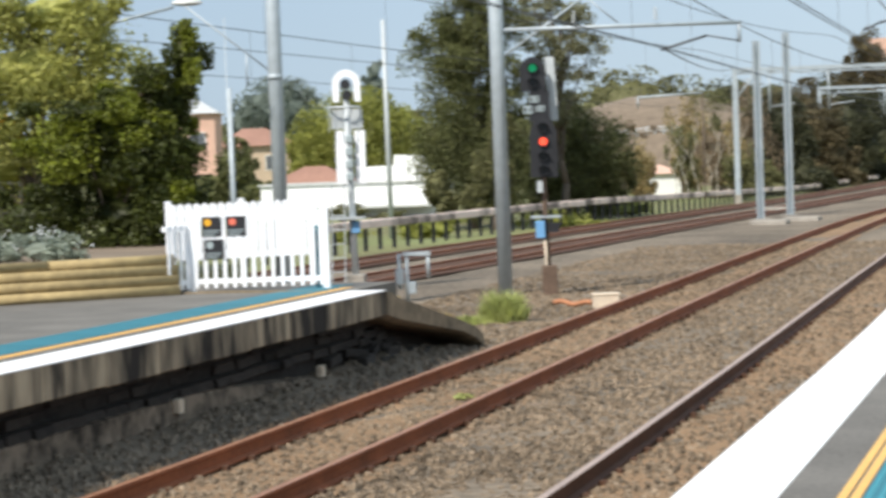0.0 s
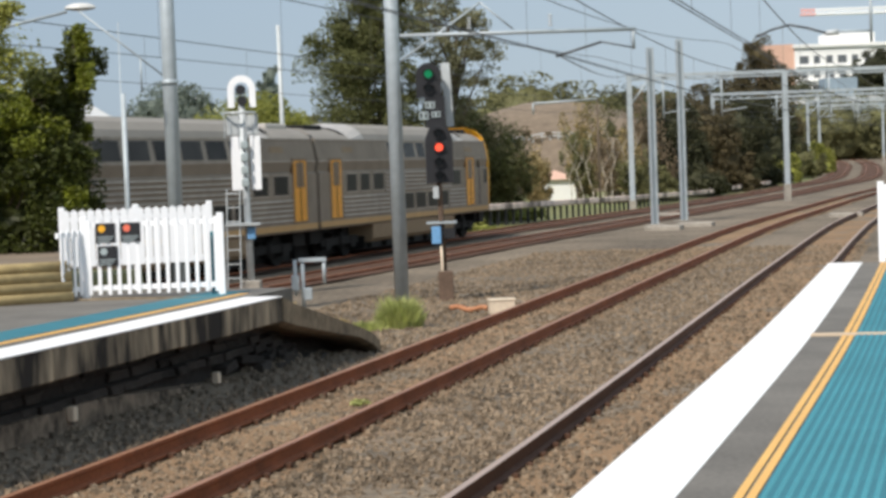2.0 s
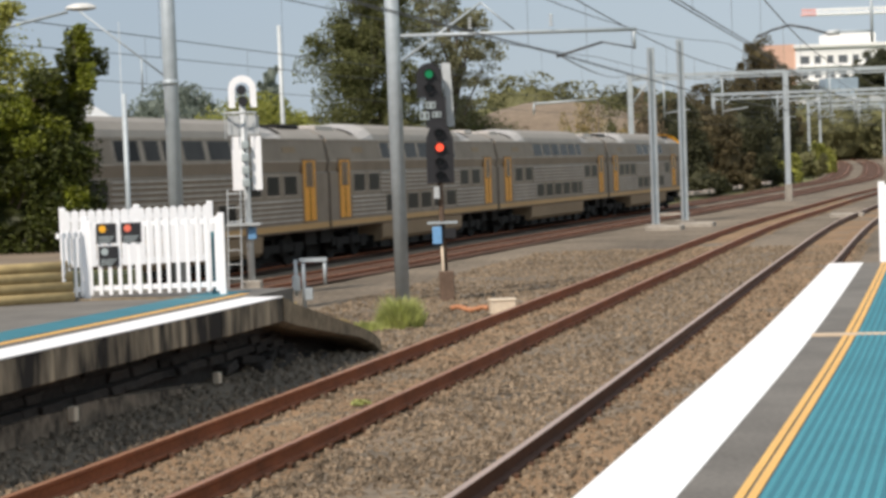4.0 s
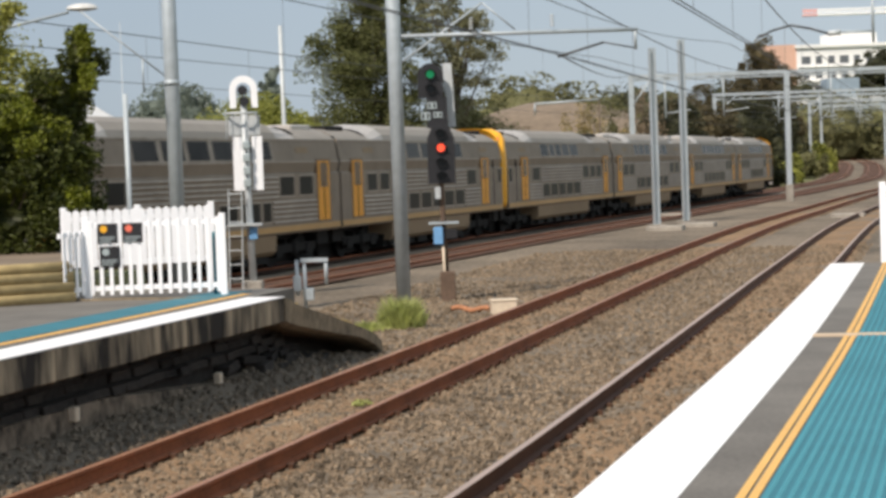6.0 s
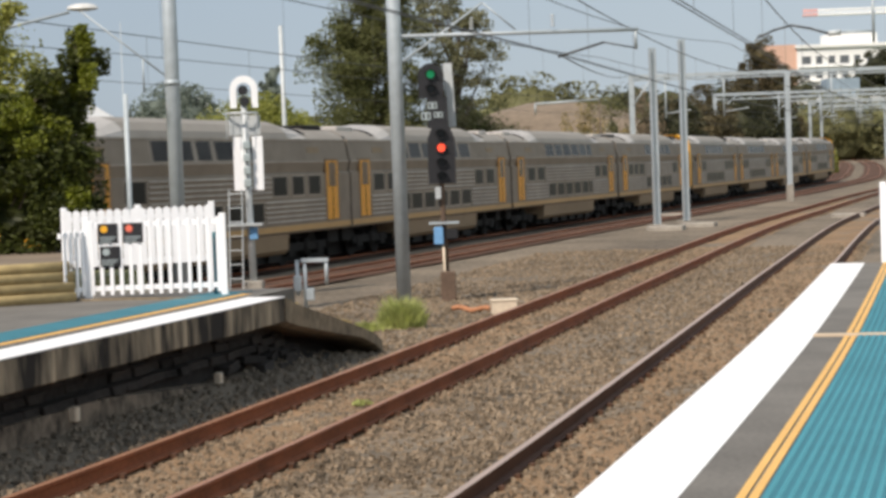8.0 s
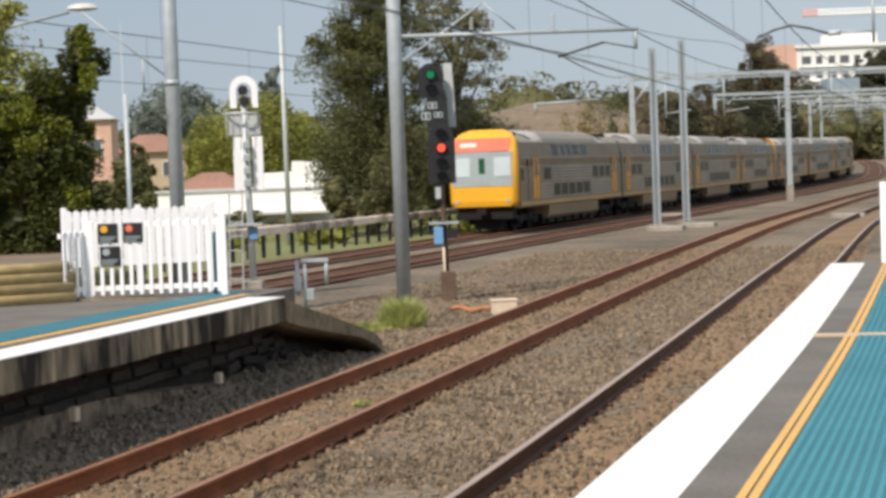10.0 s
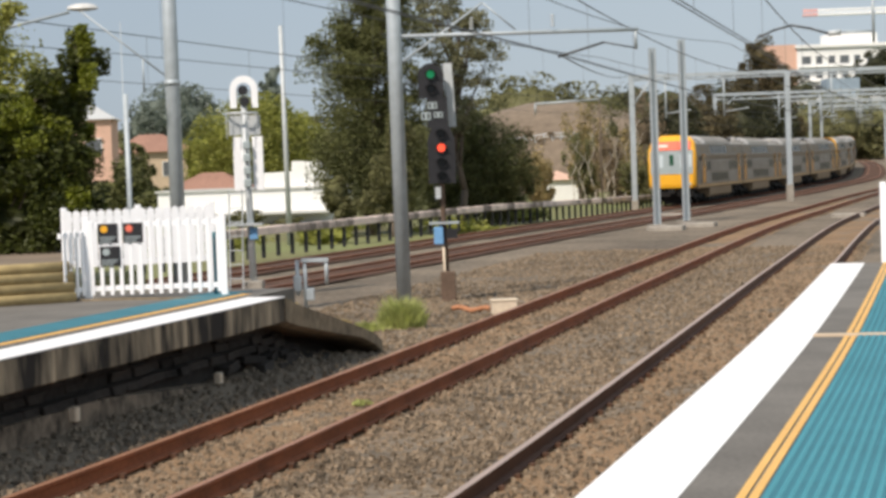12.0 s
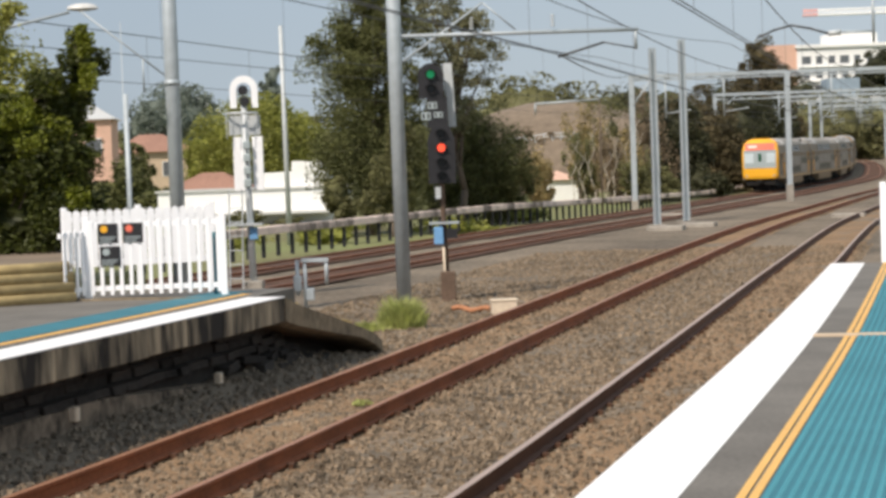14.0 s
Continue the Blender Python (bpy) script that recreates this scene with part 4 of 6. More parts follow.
def black_signal():
    ob = thing("railway_signal", "black colour-light signal showing green above red", "railway signal", at=pose(0.1, 43.5, -0.12))
    bm = bmesh.new()
    rod(bm, (-0.02, 0.12, 0), (-0.14, 0.12, 4.6), 0.06, n=10)
    part("mast", bm, BROWN, ob)
    for nm, outline, x, z, lamps in (("upper_head", arch(0.54, 0.74), -0.235, 4.24, ((0.50, GREEN_LENS), (0.2, DARK_LENS))), ("lower_head", None, -0.06, 2.42, ((1.06, DARK_LENS), (0.76, RED_LENS), (0.45, DARK_LENS), (0.16, DARK_LENS)))):
        out = outline or [(-0.29, 0), (0.29, 0), (0.29, 0.95), (0.18, 1.22), (-0.18, 1.22), (-0.29, 0.95)]
        bm = bmesh.new()
        prism(bm, [(u + x, v + z) for u, v in out], -0.03, 0.02)
        head = part(nm, bm, BLACK, ob)
        bm = bmesh.new()
        box(bm, x - 0.12, x + 0.12, 0.02, 0.2, z + 0.05, z + (0.62 if outline else 1.15))
        part("housing", bm, BLACK, head)
        for h, lens in lamps:
            bm = bmesh.new()
            hood(bm, x, -0.03, z + h, 0.115)
            part("hood", bm, BLACK, head)
            bm = bmesh.new()
            rod(bm, (x, -0.03, z + h), (x, -0.05, z + h), 0.085, n=14)
            part("lens", bm, lens, head, {"green_signal_lens": "lit green lens", "red_signal_lens": "lit red lens"}.get(lens.name, "unlit lens"))
    bm = bmesh.new()
    box(bm, -0.33, 0.1, -0.02, 0.02, 3.6, 4.26)
    part("backing_plate", bm, BLACK, ob)
    for x, z, w, h in ((-0.22, 4.08, 0.2, 0.14), (-0.36, 3.86, 0.2, 0.17), (-0.1, 3.88, 0.19, 0.12)):
        bm = bmesh.new()
        box(bm, x - w / 2, x + w / 2, -0.04, -0.02, z - h / 2, z + h / 2)
        plate = part("marker_plate", bm, GREY_PANEL, ob, "dull grey marker plate")
        for q in (-0.25, 0.25):
            bm = bmesh.new()
            box(bm, x + q * w - 0.02, x + q * w + 0.02, -0.046, -0.04, z - h * 0.32, z + h * 0.32)
            part("text_bar", bm, BLACK, plate)
    bm = bmesh.new()
    prism(bm, [(0.03, 4.98), (0.22, 4.98), (0.28, 3.62), (0.12, 3.62)], 0.25, 0.3)
    part("shield", bm, PALE_GALV, ob, "pale steel shield behind the signal")
    bm = bmesh.new()
    box(bm, -0.38, 0.26, -0.1, 0.35, 1.56, 1.6)
    part("step_plate", bm, GALV, ob)
    bm = bmesh.new()
    box(bm, -0.28, -0.08, -0.1, 0.08, 1.13, 1.5)
    bevelled(bm, 0.015)
    part("equipment_box", bm, BLUE, ob, "faded blue equipment box")
    bm = bmesh.new()
    box(bm, -0.03, 0.22, -0.05, 0.12, 1.25, 1.45)
    part("junction_box", bm, BLACK, ob)
    bm = bmesh.new()
    box(bm, -0.22, -0.1, -0.06, 0.1, 2.1, 2.35)
    part("bracket", bm, PALE_GALV, ob, "pale steel bracket")
    bm = bmesh.new()
    rod(bm, (-0.06, -0.02, 0.1), (-0.09, -0.02, 1.1), 0.03, n=6)
    part("conduit", bm, CREAM, ob, "cream conduit")
    bm = bmesh.new()
    box(bm, -0.17, 0.15, -0.14, 0.16, -0.1, 0.55)
    bevelled(bm, 0.02)
    base = part("base_cabinet", bm, BROWN, ob, "rust-brown base cabinet")


def white_signal():
    """The back of the opposite signal, with its ladder."""
    ob = thing("railway_signal", "back of a white signal with ladder and round-topped head", "railway signal", at=pose(-4.39, 47.0, -0.15))
    bm = bmesh.new()
    rod(bm, (0.02, 0, -0.2), (-0.06, 0, 4.4), 0.085, 0.075, 10)
    part("mast", bm, PALE_GALV, ob)
    # head: an arched white rim round a dark back
    outer, inner = arch(0.64, 0.74, 12), arch(0.34, 0.58, 12)
    bm = bmesh.new()
    for y0 in (-0.02, 0.03):
        o = [bm.verts.new((u - 0.05, y0, v + 4.32)) for u, v in outer]
        i = [bm.verts.new((u - 0.05, y0, v + 4.32)) for u, v in inner]
        for k in range(len(o)):
            if k != 0:
                bm.faces.new((o[k], o[(k + 1) % len(o)], i[(k + 1) % len(i)], i[k]))
    bm.verts.ensure_lookup_table()
    n = len(outer)
    for k in range(n):
        bm.faces.new((bm.verts[k], bm.verts[(k + 1) % n], bm.verts[2 * n + (k + 1) % n], bm.verts[2 * n + k]))
        if k != 0:
            bm.faces.new((bm.verts[n + k], bm.verts[n + (k + 1) % n], bm.verts[3 * n + (k + 1) % n], bm.verts[3 * n + k]))
    head = part("head_rim", bm, FENCE_WHITE, ob)
    for dx, z, r in ((-0.06, 4.72, 0.12), (-0.03, 4.47, 0.12)):
        bm = bmesh.new()
        rod(bm, (dx, -0.12, z), (dx, 0.14, z), r, r * 0.8, 10)
        part("lamp_case", bm, BLACK, head)
    # cage and lower board
    bm = bmesh.new()
    for k in range(12):
        t = math.pi * k / 11
        q = math.pi * (k + 1) / 11
        if k < 11:
            rod(bm, (-0.12 + 0.36 * math.cos(t), -0.3 * math.sin(t), 4.2), (-0.12 + 0.36 * math.cos(q), -0.3 * math.sin(q), 4.2), 0.03, n=5)
    box(bm, -0.42, 0.3, -0.02, 0.02, 3.7, 4.15)
    for k in range(5):
        rod(bm, (-0.45 + 0.17 * k, -0.2, 3.62), (-0.45 + 0.17 * k, -0.2, 4.2), 0.012, n=5)
    part("maintenance_cage", bm, PALE_GALV, ob)
    for x0 in (-0.34, 0.1):
        bm = bmesh.new()
        box(bm, x0, x0 + 0.24, -0.02, 0.02, 2.42, 3.66)
        bevelled(bm, 0.01)
        part("side_board", bm, FENCE_WHITE, ob)
    for k in range(4):
        bm = bmesh.new()
        box(bm, -0.1, 0.07, -0.22, -0.09, 2.5 + 0.29 * k, 2.68 + 0.29 * k)
        bevelled(bm, 0.02)
        part("lamp_case", bm, GREY_PANEL, ob, "dull grey lamp case")
    lad = bmesh.new()
    for q in (-0.5, -0.2):
        rod(lad, (q, -0.35, 0.0), (q + 0.047, -0.23, 2.45), 0.018, n=5)
    for k in range(8):
        u = k / 13
        rod(lad, (-0.5 + 0.08 * u, -0.35 + 0.2 * u, 4.2 * u + 0.1), (-0.2 + 0.08 * u, -0.35 + 0.2 * u, 4.2 * u + 0.1), 0.013, n=5)
    part("ladder", lad, PALE_GALV, ob)
    bm = bmesh.new()
    box(bm, -0.5, 0.28, -0.35, 0.1, 1.62, 1.67)
    part("step_plate", bm, PALE_GALV, ob)
    bm = bmesh.new()
    box(bm, -0.02, 0.16, -0.2, -0.05, 1.3, 1.58)
    bevelled(bm, 0.012)
    part("equipment_box", bm, BLUE, ob, "small blue equipment box")
    bm = bmesh.new()
    box(bm, -0.24, 0.24, -0.24, 0.24, -0.3, 0.35)
    bevelled(bm, 0.03)
    part("footing", bm, CONCRETE, ob)


def lineside():
    ob = thing("relay_stand", "small grey steel frame stand beside the ramp", "equipment stand", at=pose(-2.8, 43.0, -0.15))
    for x, z0 in ((-0.12, -0.1), (0.33, 0.42), (-0.28, 0.2)):
        bm = bmesh.new()
        rod(bm, (x, 0.02 * x, z0), (x, 0, 0.95), 0.04, n=6)
        part("leg", bm, GALV, ob)
    bm = bmesh.new()
    box(bm, -0.2, 0.38, -0.06, 0.06, 0.9, 0.98)
    part("top_bar", bm, GALV, ob)
    bm = bmesh.new()
    box(bm, -0.36, -0.2, -0.1, 0.1, 0.3, 0.62)
    box(bm, -0.1, 0.06, -0.1, 0.08, 0.1, 0.35)
    bevelled(bm, 0.01)
    part("relay_box", bm, GALV, ob)
    bm = bmesh.new()
    box(bm, -0.24, 0.24, -0.14, 0.14, 0, 0.27)
    bevelled(bm, 0.02, 2)
    box_ob = thing("cable_pit_box", "small cream plastic cable box on the ballast", "box", at=pose(1.12, 38.8, -0.19, 0, 0, 8))
    part("body", bm, CREAM, box_ob)
    bm = bmesh.new()
    box(bm, -0.255, 0.255, -0.155, 0.155, 0.25, 0.29)
    bevelled(bm, 0.01)
    part("lid", bm, CREAM, box_ob)
    bm = bmesh.new()
    for k in range(9):
        a, b = k / 9, (k + 1) / 9
        f = lambda u: Vector((0.15 + 0.72 * u, 40.0 - 0.6 * u, -0.13 + 0.03 * math.sin(9 * u)))
        rod(bm, f(a), f(b), 0.05, n=7)
    thing("orange_conduit", "orange plastic conduit lying on the ballast", "conduit", bm=bm, mats=ORANGE)
    for x, y, r in ((-1.42, 30.4, 0.06), (-1.2, 36.5, 0.08), (0.6, 36.2, 0.07)):
        bm = bmesh.new()
        bmesh.ops.create_icosphere(bm, subdivisions=2, radius=r)
        for v in bm.verts:
            v.co *= 1 + 0.25 * noise.noise(v.co * 12)
            v.co.z *= 0.7
        thing("pale_rock", "pale rock lying on the ballast", "rock", at=pose(x, y, -0.17), bm=bm, mats=RENDER_WHITE)
    # low concrete pits at the feet of the far masts
    for x, y in ((9.2, 84.0), (10.9, 87.0), (11.9, 104.0), (18.5, 93.0)):
        bm = bmesh.new()
        box(bm, -0.75, 0.75, -0.45, 0.45, -0.1, 0.2)
        bevelled(bm, 0.03)
        thing("concrete_pit", "low pale concrete cable pit in the ballast", "cable pit", at=pose(x, y, -0.22, 0, 0, -17), bm=bm, mats=CONCRETE)


def cable_trough():
    """A raised cable trough on posts along the far side."""
    ob = thing("cable_trough", "raised weathered cable trough on dark posts", "cable trough")
    s, s1 = FOUR.s_of_y(42), FOUR.s_of_y(200)
    b = bmesh.new()
    box(b, -0.18, 0.18, -0.715, 0.715, -0.14, 0.14)
    bevelled(b, 0.02)
    seg = mesh_of("trough_section", b, TROUGH)
    b = bmesh.new()
    box(b, -0.06, 0.06, -0.06, 0.06, -0.95, -0.17)
    post = mesh_of("post", b, BLACK)
    while s < s1:
        side = FOUR.side(s)
        m = Matrix((side, Vector((-side.y, side.x, 0)), Vector((0, 0, 1)))).transposed().to_4x4()
        m.translation = FOUR.at(s) + side * -3.9 + Vector((0, 0, float(np.interp(FOUR.at(s).y, (42, 100, 131, 160, 200), (0.78, 0.74, 0.42, 0.16, 0.10))) + 0.02 * noise.noise((s * 0.9, 0, 0))))
        part("trough_section", seg, TROUGH, ob, at=m)
        m = m.copy()
        part("post", post, BLACK, ob, at=m)
        s += 1.44


# ---- overhead line ----
def portal(y, x0, x1, z, base, legs, brace, deep=0.45):
    """A steel portal over the tracks: legs, a braced beam and drop posts."""
    ob = thing("overhead_portal", "grey steel portal carrying the overhead wires", "overhead gantry", at=pose(0, y, 0), group="portals over the curve")
    for k, x in enumerate(legs):
        bm = bmesh.new()
        box(bm, x - 0.16, x + 0.16, -0.16, 0.16, base, z + 0.1)
        leg = part("leg", bm, GALV, ob)
        bm = bmesh.new()
        box(bm, x - 0.22, x + 0.22, -0.22, 0.22, base - 0.6, base + 0.9 if k else base + 0.2)
        bevelled(bm, 0.04)
        part("footing", bm, CONCRETE, leg)
    bm = bmesh.new()
    box(bm, x0, x1, -0.12, 0.12, z - 0.12, z + 0.12)
    beam = part("beam", bm, GALV, ob)
    bm = bmesh.new()
    box(bm, x0, x1, -0.06, 0.06, z - deep - 0.05, z - deep + 0.05)
    n = max(4, int((x1 - x0) / 1.4))
    for i in range(n):
        u, v = x0 + (x1 - x0) * i / n, x0 + (x1 - x0) * (i + 1) / n
        rod(bm, (u, 0, z if i % 2 else z - deep), (v, 0, z - deep if i % 2 else z), 0.035, n=5)
    part("lattice", bm, GALV, beam)
    for x, d in brace:
        bm = bmesh.new()
        rod(bm, (x, 0, z - 1.9), (x + d, 0, z - 0.15), 0.07, n=6)
        part("knee_brace", bm, GALV, ob)
    for line, off in TRACKS:
        q = line.at(line.s_of_y(y)) + line.side(line.s_of_y(y)) * off
        if x0 < q.x < x1:
            bm = bmesh.new()
            rod(bm, (q.x - 1.3, 0, z), (q.x - 1.3, 0, z - 2.7), 0.06, n=6)
            rod(bm, (q.x - 1.3, 0, z - 2.4), (q.x + 0.3, 0, z - 2.2), 0.035, n=5)
            part("drop_post", bm, GALV, ob)


def portals():
    portal(131.0, 12.4, 33.5, 8.1, 0.0, (12.4, 22.35, 33.5), ((12.4, 1.3),), 0.24)
    portal(185.0, 25.0, 49.0, 8.5, 0.1, (25.0, 49.0), ((25.0, 1.9),))
    portal(222.0, 36.5, 60.0, 9.2, 0.4, (36.5, 60.0), ((36.5, 1.7),))
    portal(262.0, 47.5, 72.0, 9.6, 0.9, (47.5, 72.0), ((47.5, 1.7),))
    portal(305.0, 57.0, 82.0, 10.0, 1.4, (57.0, 66.5, 82.0), ((57.0, 1.7),))
    portal(352.0, 64.0, 89.0, 10.6, 2.0, (64.0, 89.0), ((64.0, 1.7),))
    portal(400.0, 66.0, 92.0, 11.4, 2.7, (66.0, 79.0, 92.0), ((66.0, 1.7),))
    # a lower side frame beyond the far track
    ob = thing("feeder_gantry", "pale steel feeder frame among the trees", "overhead gantry", at=pose(0, 118, 0))
    bm = bmesh.new()
    rod(bm, (5.6, 0, 6.2), (9.3, 0, 6.35), 0.07, n=6)
    rod(bm, (5.6, 0, 6.2), (5.6, 0, 5.6), 0.05, n=6)
    part("frame", bm, GALV, ob)
    bm = bmesh.new()
    rod(bm, (9.3, 0, 6.4), (9.3, 0, -0.6), 0.05, n=6)
    part("post", bm, BARK, ob, "dark timber post")


SUPPORTS = (-50, -4, 44, 91, 131, 185, 222, 262, 305, 352, 400)
# per track: sideways lean of the wires over the canted rails, contact and carrier height, sag
HUNG = ((-0.87, 4.97, 6.40, 0.34, 2), (-0.6, 5.0, 6.42, 0.32, 2), (0.0, 5.42, 7.35, 0.2, 1), (0.0, 5.24, 6.55, 0.14, 1))


def wires():
    """Contact wire, sagging carrier wire and droppers of each track."""
    for (line, off), (lean, low, high, sag, pair) in zip(TRACKS, HUNG):
        ob = thing("overhead_wire", "dark overhead contact and carrier wires above a track", "overhead wire", group="wires above the tracks")
        con, car, drop = bmesh.new(), bmesh.new(), bmesh.new()
        prev = None
        for a, b in zip(SUPPORTS, SUPPORTS[1:]):
            sa, sb = line.s_of_y(a), line.s_of_y(b)
            n = max(8, int((sb - sa) / 3.5))
            for i in range(n):
                u = i / n
                s = sa + (sb - sa) * u
                p = line.at(s) + line.side(s) * (off + lean)
                c = p + Vector((0, 0, low - 0.05 * 4 * u * (1 - u)))
                m = p + Vector((0, 0, high - 4 * sag * u * (1 - u)))
                if prev:
                    for j in range(pair):
                        rod(con, prev[0] + Vector((0.1 * j, 0, 0)), c + Vector((0.1 * j, 0, 0)), 0.011, n=4)
                    rod(car, prev[1], m, 0.015, n=4)
                if i % 2:
                    rod(drop, c, m, 0.005, n=3)
                prev = (c, m)
        part("contact_wire", con, WIRE, ob)
        part("carrier_wire", car, WIRE, ob)
        tagged(part("dropper", drop, WIRE, ob), kind="stuff")
    for off, z, sag in ((7.6, 8.4, 0.6),):
        ob = thing("feeder_wire", "dark feeder wire strung along the far side", "overhead wire", group="feeder wires")
        bm, prev = bmesh.new(), None
        s0, s1 = FOUR.s_of_y(5), FOUR.s_of_y(330)
        for i in range(90):
            s = s0 + (s1 - s0) * i / 89
            u = (s % 50) / 50
            p = FOUR.at(s) + FOUR.side(s) * off + Vector((0, 0, z - 4 * sag * u * (1 - u)))
            if prev:
                rod(bm, prev, p, 0.016, n=4)
            prev = p
        part("wire", bm, WIRE, ob)
    # pull-off wires strung across the curve
    for a, b in (((12.4, 131, 8.3), (2.64, 44, 4.97)),):
        bm = bmesh.new()
        prev = None
        for i in range(9):
            u = i / 8
            p = Vector(a).lerp(Vector(b), u) + Vector((0, 0, -1.4 * u * (1 - u)))
            if prev:
                rod(bm, prev, p, 0.018, n=4)
            prev = p
        thing("pull_off_wire", "dark pull-off wire crossing above the tracks", "overhead wire", bm=bm, mats=WIRE)


fences()
timber_wall()
masts()
black_signal()
white_signal()
lineside()
cable_trough()
portals()
wires()


# ---- trees and shrubs ----
def leaves(name, blobs, n, size, seed, mat, hull=0.7, core=0.45, per=70, reach=1.18):
    """Leaf blades in ragged clumps over the given crowns: (centre, radii)."""
    rng = np.random.default_rng(seed)
    vol = np.array([r[0] * r[1] * r[2] for _, r in blobs]) ** 0.67
    share = (vol / vol.sum() * n).astype(int)
    pts = []
    for (c, r), k in zip(blobs, share):
        clumps = max(6, int(k / per))
        d = rng.normal(size=(clumps, 3))
        d /= np.linalg.norm(d, axis=1)[:, None]
        rad = core + (1 - core) * rng.random(clumps) ** 0.5
        rad = np.minimum(rad * (1 + 0.18 * rng.normal(size=clumps)), max(1.12, reach - 0.15))
        cc = d * rad[:, None]
        who = rng.integers(0, clumps, k)
        spread = (0.08 + 0.16 * rng.random(clumps))[who][:, None]
        p = cc[who] + np.clip(rng.normal(size=(k, 3)), -1.6, 1.6) * spread
        far = np.linalg.norm(p, axis=1)[:, None]
        p *= np.minimum(1.0, reach / np.maximum(far, 0.01))
        pts.append(np.array(c) + p * np.array(r))
    p = np.concatenate(pts)
    m = len(p)
    a = rng.normal(size=(m, 3))
    a[:, 2] *= 0.6
    a /= np.linalg.norm(a, axis=1)[:, None]
    b = np.cross(a, rng.normal(size=(m, 3)))
    b /= np.linalg.norm(b, axis=1)[:, None] + 1e-9
    s = size * (0.6 + 0.8 * rng.random(m))[:, None]
    nrm = np.cross(a, b)
    v = np.stack([p - a * s, p - b * s * 0.45 + nrm * s * 0.12, p + a * s, p + b * s * 0.45 + nrm * s * 0.12], 1).reshape(-1, 3)
    verts, faces = v.tolist(), np.arange(4 * m).reshape(-1, 4).tolist()
    if hull:
        # dense inner foliage, so that the crown closes behind its outer leaves
        ball = bmesh.new()
        bmesh.ops.create_icosphere(ball, subdivisions=3, radius=1.0)
        ball.verts.index_update()
        for j, (c, r) in enumerate(blobs):
            b0 = len(verts)
            for q in ball.verts:
                w = hull * (1 + 0.28 * noise.noise(q.co * 2.6 + Vector((seed, j, 0))) + 0.16 * noise.noise(q.co * 7.0 + Vector((j, seed, 1))))
                verts.append((c[0] + q.co.x * r[0] * w, c[1] + q.co.y * r[1] * w, c[2] + q.co.z * r[2] * w))
            faces += [[b0 + q.index for q in f.verts] for f in ball.faces]
        ball.free()
    me = bpy.data.meshes.new(name)
    me.from_pydata(verts, [], faces)
    me.materials.append(mat)
    return me


def tree(name, words, base, height, blobs, n, size, seed, mat, trunk=0.2, category="tree", hull=0.7, per=70, reach=1.18):
    """Tapered trunk, limbs to the clumps, leafy crown; blobs relative to the base."""
    ob = thing(name, words, category, at=pose(*base))
    rnd = random.Random(seed)
    bm = bmesh.new()
    prev, r = Vector((0, 0, -0.4)), trunk
    for k in range(1, 6):
        q = Vector((rnd.uniform(-0.25, 0.25) * trunk * 4, rnd.uniform(-0.2, 0.2) * trunk * 4, height * 0.85 * k / 5))
        rod(bm, prev, q, r, r * 0.8, 8)
        prev, r = q, r * 0.8
    part("trunk", bm, BARK, ob)
    bm = bmesh.new()
    for c, rr in blobs:
        for j in range(3):
            z0 = max(0.1, min(c[2] - rr[2] * 0.6, height * 0.8) * rnd.uniform(0.5, 0.95))
            e = Vector(c) + Vector((rnd.uniform(-0.6, 0.6) * rr[0], rnd.uniform(-0.6, 0.6) * rr[1], rnd.uniform(-0.2, 0.6) * rr[2]))
            mid = Vector((0, 0, z0)).lerp(e, 0.5) + Vector((0, 0, 0.1 * rr[2]))
            rod(bm, (0, 0, z0), mid, trunk * 0.35, trunk * 0.22, 6)
            rod(bm, mid, e, trunk * 0.22, trunk * 0.06, 5)
    part("branchwork", bm, BARK, ob)
    part("crown", leaves("crown", blobs, n, size, seed, mat, hull, 0.45, per, reach), mat, ob)
    return ob


def shrub(name, words, base, blobs, n, size, seed, mat):
    ob = thing(name, words, "shrub", at=pose(*base))
    bm = bmesh.new()
    rnd = random.Random(seed)
    for c, rr in blobs:
        for j in range(5):
            e = Vector(c) + Vector([rnd.uniform(-0.7, 0.7) * q for q in rr])
            rod(bm, (c[0] * 0.7, c[1] * 0.7, -0.1), e, 0.02, 0.008, 5)
    part("stem_cluster", bm, BARK, ob)
    part("foliage", leaves("foliage", blobs, n, size, seed, mat, 0.5), mat, ob)
    return ob


